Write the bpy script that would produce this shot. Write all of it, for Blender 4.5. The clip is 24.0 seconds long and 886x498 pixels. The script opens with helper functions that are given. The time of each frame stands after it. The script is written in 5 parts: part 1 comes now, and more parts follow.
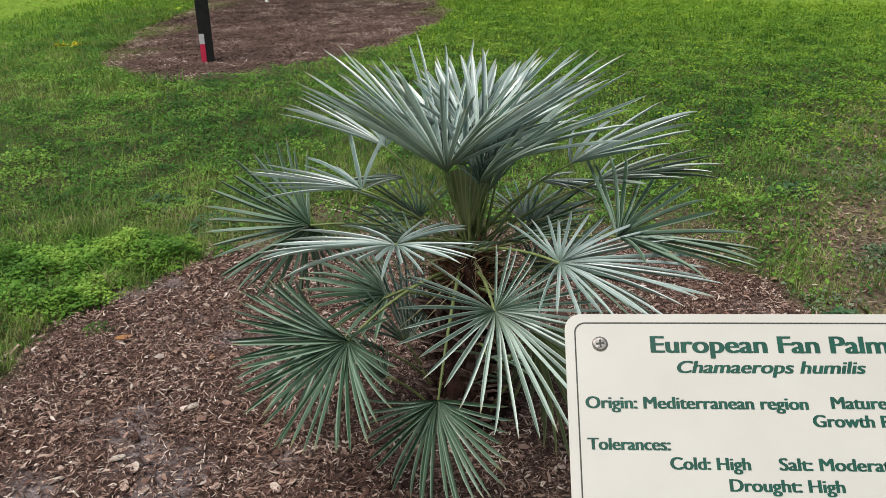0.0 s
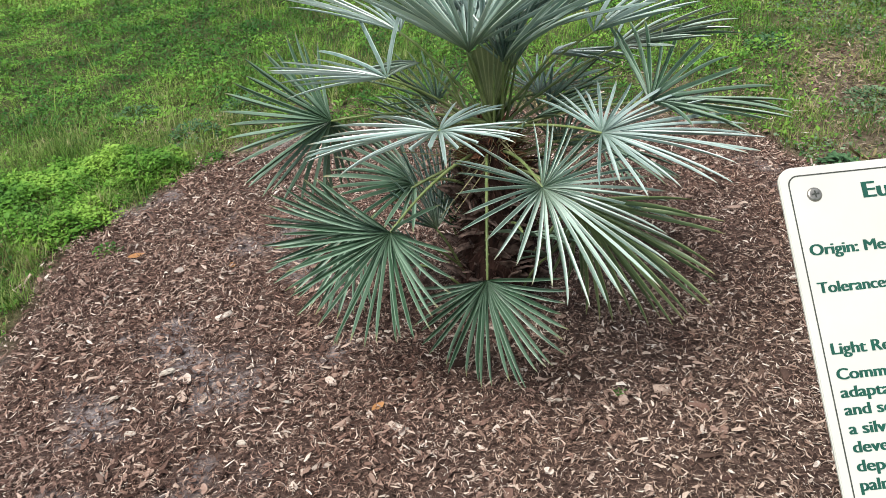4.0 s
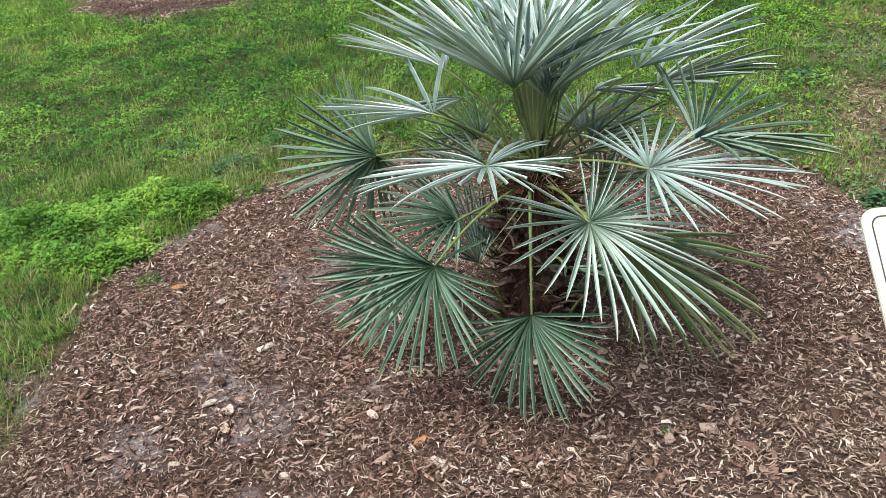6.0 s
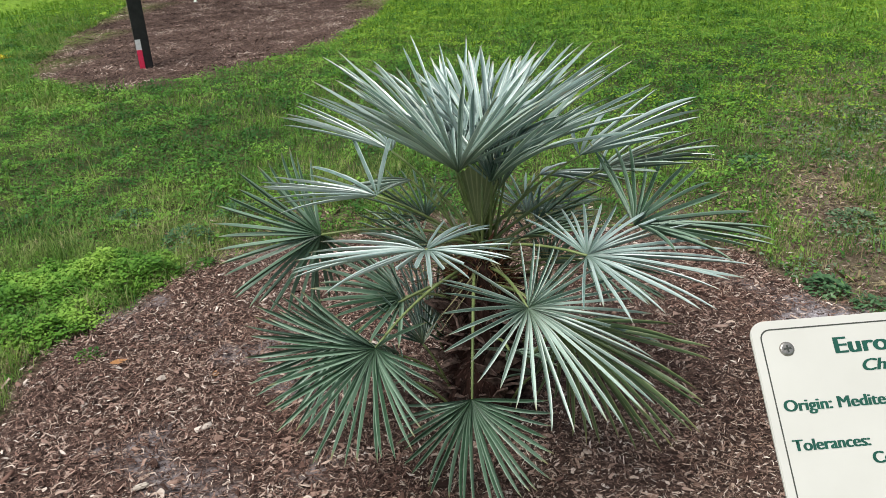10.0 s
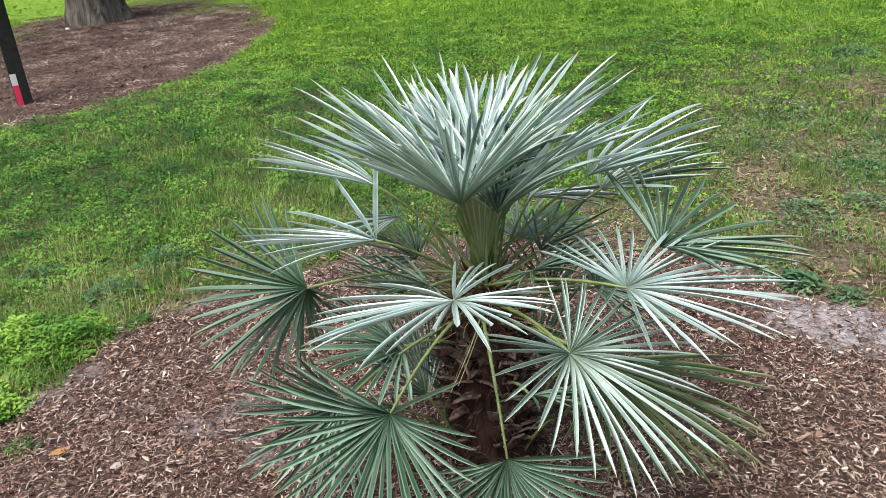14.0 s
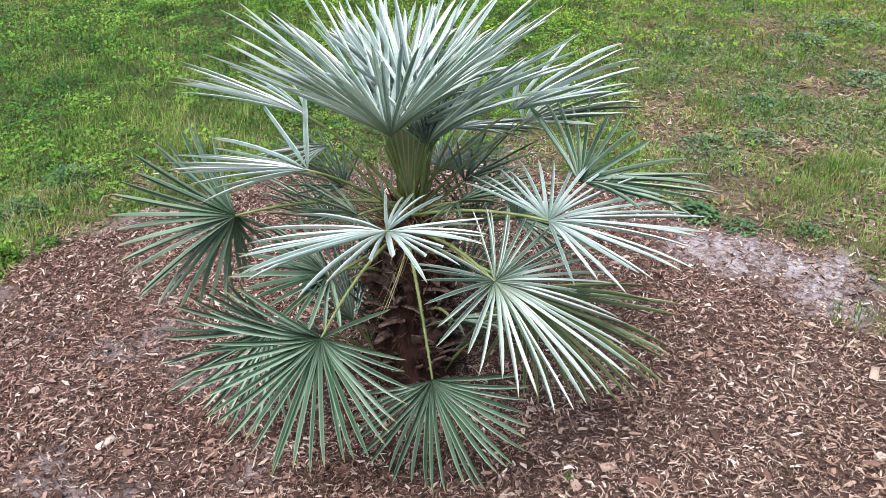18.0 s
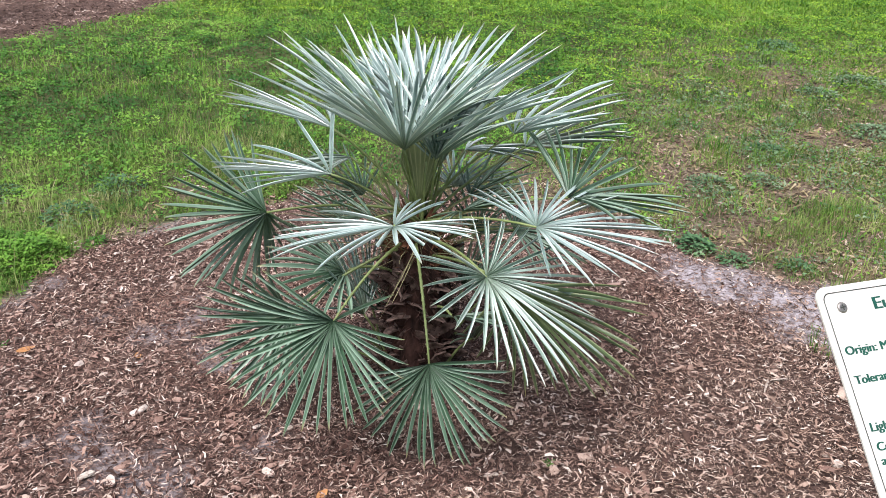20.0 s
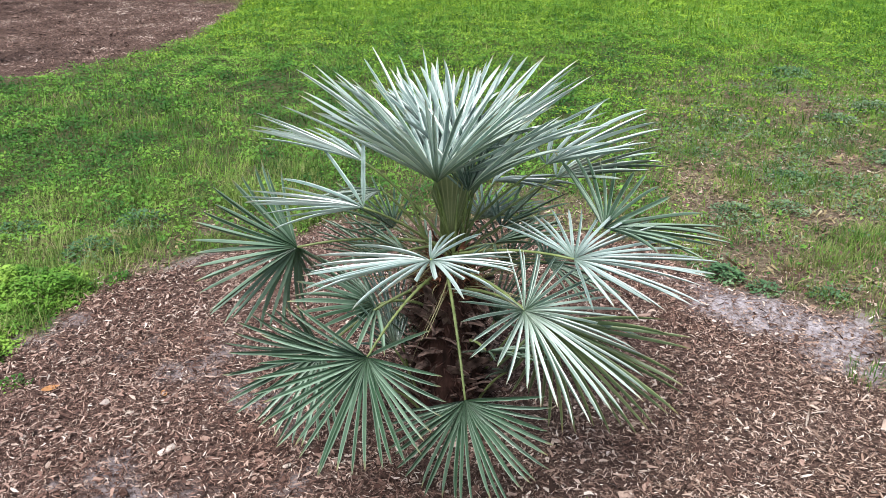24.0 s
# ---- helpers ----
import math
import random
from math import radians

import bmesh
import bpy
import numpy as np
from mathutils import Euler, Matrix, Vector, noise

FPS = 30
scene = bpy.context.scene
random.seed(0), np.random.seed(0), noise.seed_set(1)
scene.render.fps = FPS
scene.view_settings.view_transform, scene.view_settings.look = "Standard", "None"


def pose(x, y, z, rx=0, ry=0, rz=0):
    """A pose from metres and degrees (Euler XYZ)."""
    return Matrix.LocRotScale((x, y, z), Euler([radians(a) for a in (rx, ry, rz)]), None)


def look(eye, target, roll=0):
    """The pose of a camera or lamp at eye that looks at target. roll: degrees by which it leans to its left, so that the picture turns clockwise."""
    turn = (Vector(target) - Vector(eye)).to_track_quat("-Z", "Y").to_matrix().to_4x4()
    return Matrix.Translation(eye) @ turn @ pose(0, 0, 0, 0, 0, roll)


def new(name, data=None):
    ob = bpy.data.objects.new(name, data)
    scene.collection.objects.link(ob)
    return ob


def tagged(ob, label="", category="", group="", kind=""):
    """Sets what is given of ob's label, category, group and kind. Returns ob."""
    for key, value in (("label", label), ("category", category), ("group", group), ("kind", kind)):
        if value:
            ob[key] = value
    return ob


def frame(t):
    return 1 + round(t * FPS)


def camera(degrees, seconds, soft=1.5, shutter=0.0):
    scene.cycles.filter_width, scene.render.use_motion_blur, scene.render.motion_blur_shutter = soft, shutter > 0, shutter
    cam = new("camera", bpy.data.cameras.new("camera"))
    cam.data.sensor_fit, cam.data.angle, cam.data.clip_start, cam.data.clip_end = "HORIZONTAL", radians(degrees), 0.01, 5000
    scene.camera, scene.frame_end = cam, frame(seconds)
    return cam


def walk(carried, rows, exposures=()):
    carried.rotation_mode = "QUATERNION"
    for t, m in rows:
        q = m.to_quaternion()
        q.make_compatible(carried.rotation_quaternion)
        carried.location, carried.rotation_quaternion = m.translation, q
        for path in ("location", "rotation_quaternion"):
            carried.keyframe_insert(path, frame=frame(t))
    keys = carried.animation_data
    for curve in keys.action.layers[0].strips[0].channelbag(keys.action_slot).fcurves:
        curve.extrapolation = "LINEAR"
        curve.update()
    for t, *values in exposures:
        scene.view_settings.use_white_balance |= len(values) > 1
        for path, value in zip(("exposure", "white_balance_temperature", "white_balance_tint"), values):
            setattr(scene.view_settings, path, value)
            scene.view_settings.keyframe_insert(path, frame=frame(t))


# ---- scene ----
cam = camera(59.9, 24.0, soft=0.8)
PATH = [
    (0, (0.694, -2.073, 1.52), (0.11, -0.327, 0.739), -0.4),
    (0.5, (0.744, -2.055, 1.496), (0.265, -0.385, 0.505), -0.9),
    (1, (0.774, -2.058, 1.484), (0.397, -0.41, 0.415), -1.3),
    (1.5, (0.787, -2.058, 1.481), (0.437, -0.422, 0.385), -1.0),
    (2, (0.789, -2.049, 1.473), (0.431, -0.429, 0.355), -0.8),
    (2.5, (0.777, -2.052, 1.456), (0.376, -0.461, 0.312), -0.9),
    (3, (0.702, -2.072, 1.453), (0.248, -0.485, 0.323), -1.7),
    (3.5, (0.533, -2.132, 1.511), (0.115, -0.503, 0.428), -4.3),
    (5.5, (0.422, -2.159, 1.539), (-0.074, -0.49, 0.555), -5.4),
    (6, (0.422, -2.163, 1.538), (-0.086, -0.488, 0.57), -5.2),
    (6.5, (0.413, -2.158, 1.536), (-0.108, -0.484, 0.573), -5.2),
    (7, (0.411, -2.147, 1.538), (-0.088, -0.464, 0.579), -4.7),
    (7.5, (0.421, -2.148, 1.548), (-0.032, -0.43, 0.629), -3.6),
    (8, (0.441, -2.142, 1.563), (0.052, -0.374, 0.712), -2.5),
    (8.5, (0.454, -2.14, 1.567), (0.103, -0.354, 0.738), -2.4),
    (9, (0.482, -2.147, 1.553), (0.126, -0.361, 0.726), -2.7),
    (9.5, (0.504, -2.127, 1.56), (0.111, -0.347, 0.737), -2.8),
    (10, (0.483, -2.127, 1.562), (0.051, -0.351, 0.749), -2.8),
    (10.5, (0.44, -2.139, 1.566), (0.016, -0.356, 0.765), -2.8),
    (12.5, (0.398, -2.036, 1.579), (-0.121, -0.263, 0.812), -3.5),
    (13, (0.29, -2.077, 1.614), (-0.115, -0.265, 0.871), -5.7),
    (13.5, (0.212, -2.082, 1.597), (-0.045, -0.261, 0.81), -6.6),
    (14, (0.161, -1.92, 1.562), (-0.009, -0.098, 0.755), -4.8),
    (14.5, (0.16, -1.762, 1.55), (0.015, 0.043, 0.701), -3.7),
    (15, (0.139, -1.714, 1.549), (0.043, 0.065, 0.641), -3.0),
    (15.5, (0.089, -1.728, 1.55), (0.037, 0.032, 0.601), -2.4),
    (16, (0.078, -1.754, 1.559), (0.048, 0.0, 0.598), -2.5),
    (16.5, (0.092, -1.797, 1.58), (0.117, -0.046, 0.613), -2.5),
    (17, (0.122, -1.811, 1.601), (0.183, -0.075, 0.61), -1.9),
    (17.5, (0.111, -1.86, 1.603), (0.181, -0.133, 0.596), -0.9),
    (19.5, (0.105, -2.264, 1.649), (0.138, -0.49, 0.726), 0.6),
    (20, (0.174, -2.263, 1.644), (0.167, -0.478, 0.741), 1.3),
    (20.5, (0.138, -2.236, 1.643), (0.121, -0.44, 0.763), 1.2),
    (21, (0.087, -2.226, 1.65), (0.082, -0.426, 0.778), 1.2),
    (21.5, (0.093, -2.219, 1.638), (0.096, -0.423, 0.758), 0.7),
    (22, (0.104, -2.218, 1.639), (0.102, -0.42, 0.763), 0.5),
    (22.5, (0.111, -2.221, 1.637), (0.122, -0.417, 0.773), 0.5),
    (23, (0.114, -2.226, 1.639), (0.132, -0.416, 0.789), 0.6),
    (23.5, (0.109, -2.223, 1.636), (0.099, -0.408, 0.796), 0.4),
    (24, (0.104, -2.226, 1.635), (0.07, -0.408, 0.802), 0.3),
]
walk(cam, [(t, look(eye, target, roll)) for t, eye, target, roll in PATH],
     exposures=[(0, -0.2, 6700, 10), (0.6, -0.22, 6650, 10), (1.0, -0.42, 6450, 10), (2.6, -0.44, 6450, 9), (3.0, -0.44, 6450, 9), (3.25, -0.2, 6500, 8), (3.6, 0.25, 6500, 7), (5.5, 0.38, 6500, 6), (6.2, 0.38, 6500, 6), (7.0, 0.48, 6500, 7), (7.2, 0.48, 6500, 7), (8.2, 0.1, 6500, 9), (9, 0.04, 6500, 8), (10.5, 0.03, 6500, 7), (12.5, 0.3, 6500, 9), (14, 0.42, 6450, 9), (15, 0.44, 6400, 11), (17, 0.58, 6350, 15), (20, 0.56, 6350, 16), (20.8, 0.42, 6350, 14), (22, 0.48, 6350, 14), (24, 0.54, 6350, 12)])

# ---- light ----
world = bpy.data.worlds.new("overcast_sky")
scene.world = world
world.use_nodes = True
wn = world.node_tree.nodes
sky = wn.new("ShaderNodeTexSky")
sky.sky_type, sky.sun_disc = "NISHITA", False
sky.sun_elevation, sky.sun_rotation = radians(66), radians(214)
sky.air_density, sky.dust_density, sky.ozone_density = 1.0, 2.0, 1.0
wn["Background"].inputs["Strength"].default_value = 0.10
cloud = wn.new("ShaderNodeHueSaturation")
cloud.inputs["Saturation"].default_value = 0.6
world.node_tree.links.new(sky.outputs[0], cloud.inputs["Color"])
world.node_tree.links.new(cloud.outputs[0], wn["Background"].inputs["Color"])
sun = new("sun", bpy.data.lights.new("sun", "SUN"))
sun.data.energy, sun.data.angle, sun.data.color = 4.6, radians(34), (1.0, 0.975, 0.95)
sun.matrix_world = look((-2.4, -3.6, 9.6), (0, 0, 0))

# ---- small tools ----
rng = np.random.default_rng(7)


def vnoise(x, y, size, seed=0):
    """Smooth value noise, 0 to 1, with cells of that size in metres."""
    x, y = np.asarray(x, float) / size + 1000, np.asarray(y, float) / size + 1000
    ix, iy = np.floor(x).astype(np.int64), np.floor(y).astype(np.int64)
    fx, fy = x - ix, y - iy
    fx, fy = fx * fx * (3 - 2 * fx), fy * fy * (3 - 2 * fy)

    def h(a, b):
        n = (a * 374761393 + b * 668265263 + seed * 974711) & 0x7FFFFFFF
        n = ((n ^ (n >> 13)) * 1274126177) & 0x7FFFFFFF
        return ((n ^ (n >> 16)) & 0xFFFF) / 65535.0
    return (h(ix, iy) * (1 - fx) + h(ix + 1, iy) * fx) * (1 - fy) + (h(ix, iy + 1) * (1 - fx) + h(ix + 1, iy + 1) * fx) * fy


def fbm(x, y, size, seed=0):
    return 0.5 * vnoise(x, y, size, seed) + 0.3 * vnoise(x, y, size / 2.3, seed + 1) + 0.2 * vnoise(x, y, size / 5.1, seed + 2)


def ramp01(v, a, b):
    s = np.clip((v - a) / (b - a), 0, 1)
    return s * s * (3 - 2 * s)


def ground_z(x, y):
    """The lie of the land: level at the palm, a gentle rise behind it."""
    s = np.maximum(0.0, np.asarray(y, float) - 1.0)
    return 0.028 * s * s / (s + 1.0)


def in_outline(x, y, outline):
    """Signed distance-like value: positive inside the closed outline."""
    x, y = np.asarray(x, float), np.asarray(y, float)
    inside, best = np.zeros(x.shape, bool), np.full(x.shape, 1e9)
    for (ax, ay), (bx, by) in zip(outline, outline[1:] + outline[:1]):
        cross = ((ay > y) != (by > y)) & (x < (bx - ax) * (y - ay) / (by - ay + 1e-12) + ax)
        inside ^= cross
        ex, ey = bx - ax, by - ay
        s = np.clip(((x - ax) * ex + (y - ay) * ey) / (ex * ex + ey * ey), 0, 1)
        best = np.minimum(best, np.hypot(x - ax - s * ex, y - ay - s * ey))
    return np.where(inside, best, -best)


PALM_BED = [(-0.75, -1.72), (-1.2, -1.35), (-1.45, -0.85), (-1.53, -0.4), (-1.65, 0.0), (-1.58, 0.4), (-1.50, 0.75), (-1.24, 1.15),
            (-0.9, 1.42), (-0.5, 1.62), (0.0, 1.72), (0.5, 1.66), (0.9, 1.5), (1.2, 1.12), (1.5, 0.92), (1.85, 0.62),
            (1.78, 0.3), (1.82, -0.3), (1.7, -0.9), (1.35, -1.45), (0.9, -1.75), (0.0, -1.85)]
TREE_BED = [(-6.1, 5.5), (-5.3, 4.75), (-4.7, 4.3), (-4.2, 4.42), (-3.85, 4.8), (-3.4, 5.5), (-3.05, 6.6), (-2.9, 7.8), (-2.95, 8.9),
            (-3.2, 9.9), (-4.4, 12.2), (-6.6, 13.1), (-8.3, 12.1), (-7.8, 9.9), (-6.8, 7.0)]
SAND = [(1.02, 1.14), (1.2, 1.04), (1.45, 0.86), (1.75, 0.73), (2.0, 0.63), (1.92, 0.40), (1.66, 0.24), (1.4, 0.46), (1.22, 0.62), (1.06, 0.88)]


def bed_depth(x, y):
    """How far a place lies inside one of the two mulched beds, with a ragged edge."""
    rag = (fbm(x, y, 0.28, 31) - 0.5) * 0.34
    far = (fbm(x, y, 0.8, 37) - 0.5) * 0.4
    return np.maximum(in_outline(x, y, PALM_BED) + rag, in_outline(x, y, TREE_BED) + far)


def thin_side(x, y):
    """How bare the lawn is: the ground to the right of the palm is thin and dry."""
    x, y = np.asarray(x, float), np.asarray(y, float)
    side = ramp01(x - 0.25 * y, 0.2, 1.1) * (1 - ramp01(y, 4.0, 6.5)) * ramp01(y, -1.2, -0.2) * (1 - ramp01(x, 4.0, 6.0))
    return side * (0.9 + 0.1 * bare_patch(x, y))


def bare_patch(x, y):
    """Patches of open soil in the thin grass."""
    x, y = np.asarray(x, float), np.asarray(y, float)
    rag, bare = (fbm(x, y, 0.3, 201) - 0.5) * 2.6, 0
    for px, py, rx, ry in ((2.95, 4.07, 0.36, 0.30), (2.6, 2.62, 0.30, 0.30), (2.86, 2.50, 0.26, 0.22), (1.75, 2.55, 0.22, 0.22), (1.55, 2.0, 0.24, 0.20), (2.25, 1.75, 0.24, 0.14), (1.0, 2.05, 0.30, 0.25), (3.6, 3.2, 0.3, 0.25), (0.75, 1.6, 0.3, 0.2)):
        bare = np.maximum(bare, ramp01(1.15 - np.hypot((x - px) / rx, (y - py) / ry) + rag, 0.0, 0.7))
    return bare


def edge_wear(x, y):
    """Worn patches of the lawn along the edge of the palm's bed."""
    return ramp01(in_outline(x, y, PALM_BED), -0.9, -0.1) * ramp01(fbm(x, y, 0.35, 191), 0.40, 0.58)


def sandiness(x, y):
    a = ramp01(in_outline(x, y, SAND) + (fbm(x, y, 0.22, 51) - 0.5) * 0.35, -0.08, 0.12)
    spots = ramp01(fbm(x, y, 0.42, 57), 0.62, 0.75) * ramp01(-np.asarray(x, float), 0.25, 0.6) * (np.asarray(y, float) < 2.5)
    x, y = np.asarray(x, float), np.asarray(y, float)
    for px, py, rad in ((-0.76, -0.60, 0.17), (-0.98, -0.40, 0.12), (-1.15, 0.30, 0.12), (-0.38, -0.42, 0.10), (-0.95, 0.17, 0.09), (-1.0, -0.75, 0.14), (-0.58, -1.02, 0.10)):
        spots = spots + 1.1 * ramp01(1.25 - np.hypot(x - px, y - py) / rad + (fbm(x, y, 0.16, 53) - 0.5) * 4.0, 0.2, 1.4)
    return np.clip(a + 0.48 * np.clip(spots, 0, 1.0), 0, 1)


def fast_mesh(name, verts, faces, uv=None):
    """A mesh from arrays: verts n x 3, faces m x 3 or m x 4."""
    verts, faces = np.asarray(verts, np.float32), np.asarray(faces, np.int32)
    me, k = bpy.data.meshes.new(name), faces.shape[1]
    me.vertices.add(len(verts))
    me.vertices.foreach_set("co", verts.ravel())
    me.loops.add(faces.size)
    me.loops.foreach_set("vertex_index", faces.ravel())
    me.polygons.add(len(faces))
    me.polygons.foreach_set("loop_start", np.arange(0, faces.size, k, dtype=np.int32))
    if uv is not None:
        layer = me.uv_layers.new(name="uv")
        layer.data.foreach_set("uv", np.asarray(uv, np.float32)[faces.ravel()].ravel())
    me.update(calc_edges=True)
    return me


def part(name, data, material, parent=None, label="", m=None):
    """One mesh object from a bmesh or a mesh, under a thing or a part."""
    if isinstance(data, bmesh.types.BMesh):
        me = bpy.data.meshes.new(name)
        data.to_mesh(me)
        data.free()
    else:
        me = data
    if material is not None and not me.materials:
        me.materials.append(material)
    ob = new(name, me)
    if parent is not None:
        ob.parent = parent
    if m is not None:
        ob.matrix_basis = m
    return tagged(ob, label)


def smooth(ob):
    ob.data.polygons.foreach_set("use_smooth", np.ones(len(ob.data.polygons), bool))
    return ob


def tube(points, radii, sides=8, cap=True):
    """A bmesh tube along points."""
    bm, rings = bmesh.new(), []
    pts = [Vector(p) for p in points]
    for i, p in enumerate(pts):
        d = (pts[min(i + 1, len(pts) - 1)] - pts[max(i - 1, 0)]).normalized()
        s = d.cross(Vector((0.13, 0.2, 1)) if abs(d.z) < 0.95 else Vector((1, 0, 0))).normalized()
        u = s.cross(d)
        rings.append([bm.verts.new(p + (s * math.cos(2 * math.pi * k / sides) + u * math.sin(2 * math.pi * k / sides)) * radii[i]) for k in range(sides)])
    for a, b in zip(rings, rings[1:]):
        for k in range(sides):
            bm.faces.new((a[k], a[(k + 1) % sides], b[(k + 1) % sides], b[k]))
    if cap:
        bm.faces.new(rings[0][::-1])
        bm.faces.new(rings[-1])
    bmesh.ops.recalc_face_normals(bm, faces=bm.faces)
    return bm


# ---- materials ----
def material(name, rough=0.8, spec=0.3, metal=0.0):
    mat = bpy.data.materials.new(name)
    mat.use_nodes = True
    b = mat.node_tree.nodes["Principled BSDF"]
    b.inputs["Roughness"].default_value, b.inputs["Metallic"].default_value = rough, metal
    b.inputs["Specular IOR Level"].default_value = spec
    return mat, mat.node_tree.nodes, mat.node_tree.links, b


def add_ramp(nodes, links, fac, stops):
    r = nodes.new("ShaderNodeValToRGB")
    while len(r.color_ramp.elements) < len(stops):
        r.color_ramp.elements.new(0.5)
    for e, (p, c) in zip(r.color_ramp.elements, stops):
        e.position, e.color = p, (*c, 1)
    links.new(fac, r.inputs["Fac"])
    return r.outputs["Color"]


def add_noise(nodes, links, scale, detail=4.0, coord="Object", rough=0.55, stretch=None):
    tc, n = nodes.new("ShaderNodeTexCoord"), nodes.new("ShaderNodeTexNoise")
    n.inputs["Scale"].default_value, n.inputs["Detail"].default_value, n.inputs["Roughness"].default_value = scale, detail, rough
    if stretch:
        mp = nodes.new("ShaderNodeMapping")
        mp.inputs["Scale"].default_value = stretch
        links.new(tc.outputs[coord], mp.inputs["Vector"])
        links.new(mp.outputs[0], n.inputs["Vector"])
    else:
        links.new(tc.outputs[coord], n.inputs["Vector"])
    return n.outputs["Fac"]


def add_mix(nodes, links, fac, a, b, kind="MIX"):
    m = nodes.new("ShaderNodeMix")
    m.data_type, m.blend_type = "RGBA", kind
    for sock, v in ((m.inputs[0], fac), (m.inputs[6], a), (m.inputs[7], b)):
        if isinstance(v, (int, float)):
            sock.default_value = v
        elif isinstance(v, tuple):
            sock.default_value = (*v, 1)
        else:
            links.new(v, sock)
    return m.outputs[2]


def add_bump(nodes, links, b, height, strength, distance=0.01):
    n = nodes.new("ShaderNodeBump")
    n.inputs["Strength"].default_value, n.inputs["Distance"].default_value = strength, distance
    links.new(height, n.inputs["Height"])
    links.new(n.outputs[0], b.inputs["Normal"])


def add_math(nodes, links, op, a, b):
    n = nodes.new("ShaderNodeMath")
    n.operation = op
    for s, v in zip(n.inputs, (a, b)):
        if isinstance(v, (int, float)):
            s.default_value = v
        else:
            links.new(v, s)
    return n.outputs[0]


def random_of(nodes, island=False):
    n = nodes.new("ShaderNodeNewGeometry" if island else "ShaderNodeObjectInfo")
    return n.outputs["Random Per Island" if island else "Random"]


def thin_leaf(nodes, links, b, colour, share):
    """Lets some light through a thin leaf."""
    tr, mx = nodes.new("ShaderNodeBsdfTranslucent"), nodes.new("ShaderNodeMixShader")
    links.new(colour, tr.inputs["Color"])
    mx.inputs[0].default_value = share
    links.new(b.outputs[0], mx.inputs[1])
    links.new(tr.outputs[0], mx.inputs[2])
    links.new(mx.outputs[0], nodes["Material Output"].inputs["Surface"])


def ground_material():
    mat, n, l, b = material("soil_mulch_and_sand", 0.95, 0.15)
    at = n.new("ShaderNodeAttribute")
    at.attribute_name = "bed"
    sa = n.new("ShaderNodeAttribute")
    sa.attribute_name = "sand"
    fine, mid = add_noise(n, l, 90, 6), add_noise(n, l, 7, 5)
    soil = add_ramp(n, l, mid, [(0.3, (0.018, 0.034, 0.010)), (0.5, (0.036, 0.058, 0.017)), (0.7, (0.09, 0.09, 0.042))])
    soil = add_mix(n, l, 0.5, soil, add_ramp(n, l, fine, [(0.3, (0.03, 0.032, 0.013)), (0.7, (0.17, 0.16, 0.075))]))
    ba = n.new("ShaderNodeAttribute")
    ba.attribute_name = "bare"
    dry = add_ramp(n, l, add_noise(n, l, 38, 7, rough=0.7), [(0.3, (0.045, 0.033, 0.022)), (0.5, (0.13, 0.098, 0.068)), (0.7, (0.30, 0.245, 0.185))])
    soil = add_mix(n, l, ba.outputs["Fac"], soil, dry)
    # turf tone of the distant ground, with its sunlight put into the green
    lu = n.new("ShaderNodeAttribute")
    lu.attribute_name = "turf_share"
    turf = add_ramp(n, l, add_noise(n, l, 14, 6, rough=0.7), [(0.3, (0.07, 0.14, 0.015)), (0.5, (0.15, 0.26, 0.028)), (0.7, (0.24, 0.36, 0.045))])
    soil = add_mix(n, l, lu.outputs["Fac"], soil, turf)
    chip = add_noise(n, l, 55, 8, rough=0.75, stretch=(1.0, 1.9, 1))
    mulch = add_ramp(n, l, chip, [(0.32, (0.03, 0.018, 0.015)), (0.5, (0.085, 0.054, 0.044)), (0.62, (0.20, 0.132, 0.106)), (0.78, (0.34, 0.25, 0.205))])
    grey = add_ramp(n, l, fine, [(0.3, (0.34, 0.31, 0.325)), (0.7, (0.55, 0.515, 0.535))])
    c = add_mix(n, l, at.outputs["Fac"], soil, mulch)
    broken = add_math(n, l, "MAXIMUM", add_math(n, l, "MULTIPLY", add_math(n, l, "SUBTRACT", add_noise(n, l, 30, 5, rough=0.7), 0.36), 5.0), 0.25)
    c = add_mix(n, l, add_math(n, l, "MULTIPLY", add_math(n, l, "MINIMUM", broken, 1.0), add_math(n, l, "MULTIPLY", sa.outputs["Fac"], 0.9)), c, grey)
    l.new(c, b.inputs["Base Color"])
    add_bump(n, l, b, chip, 0.9, 0.012)
    return mat


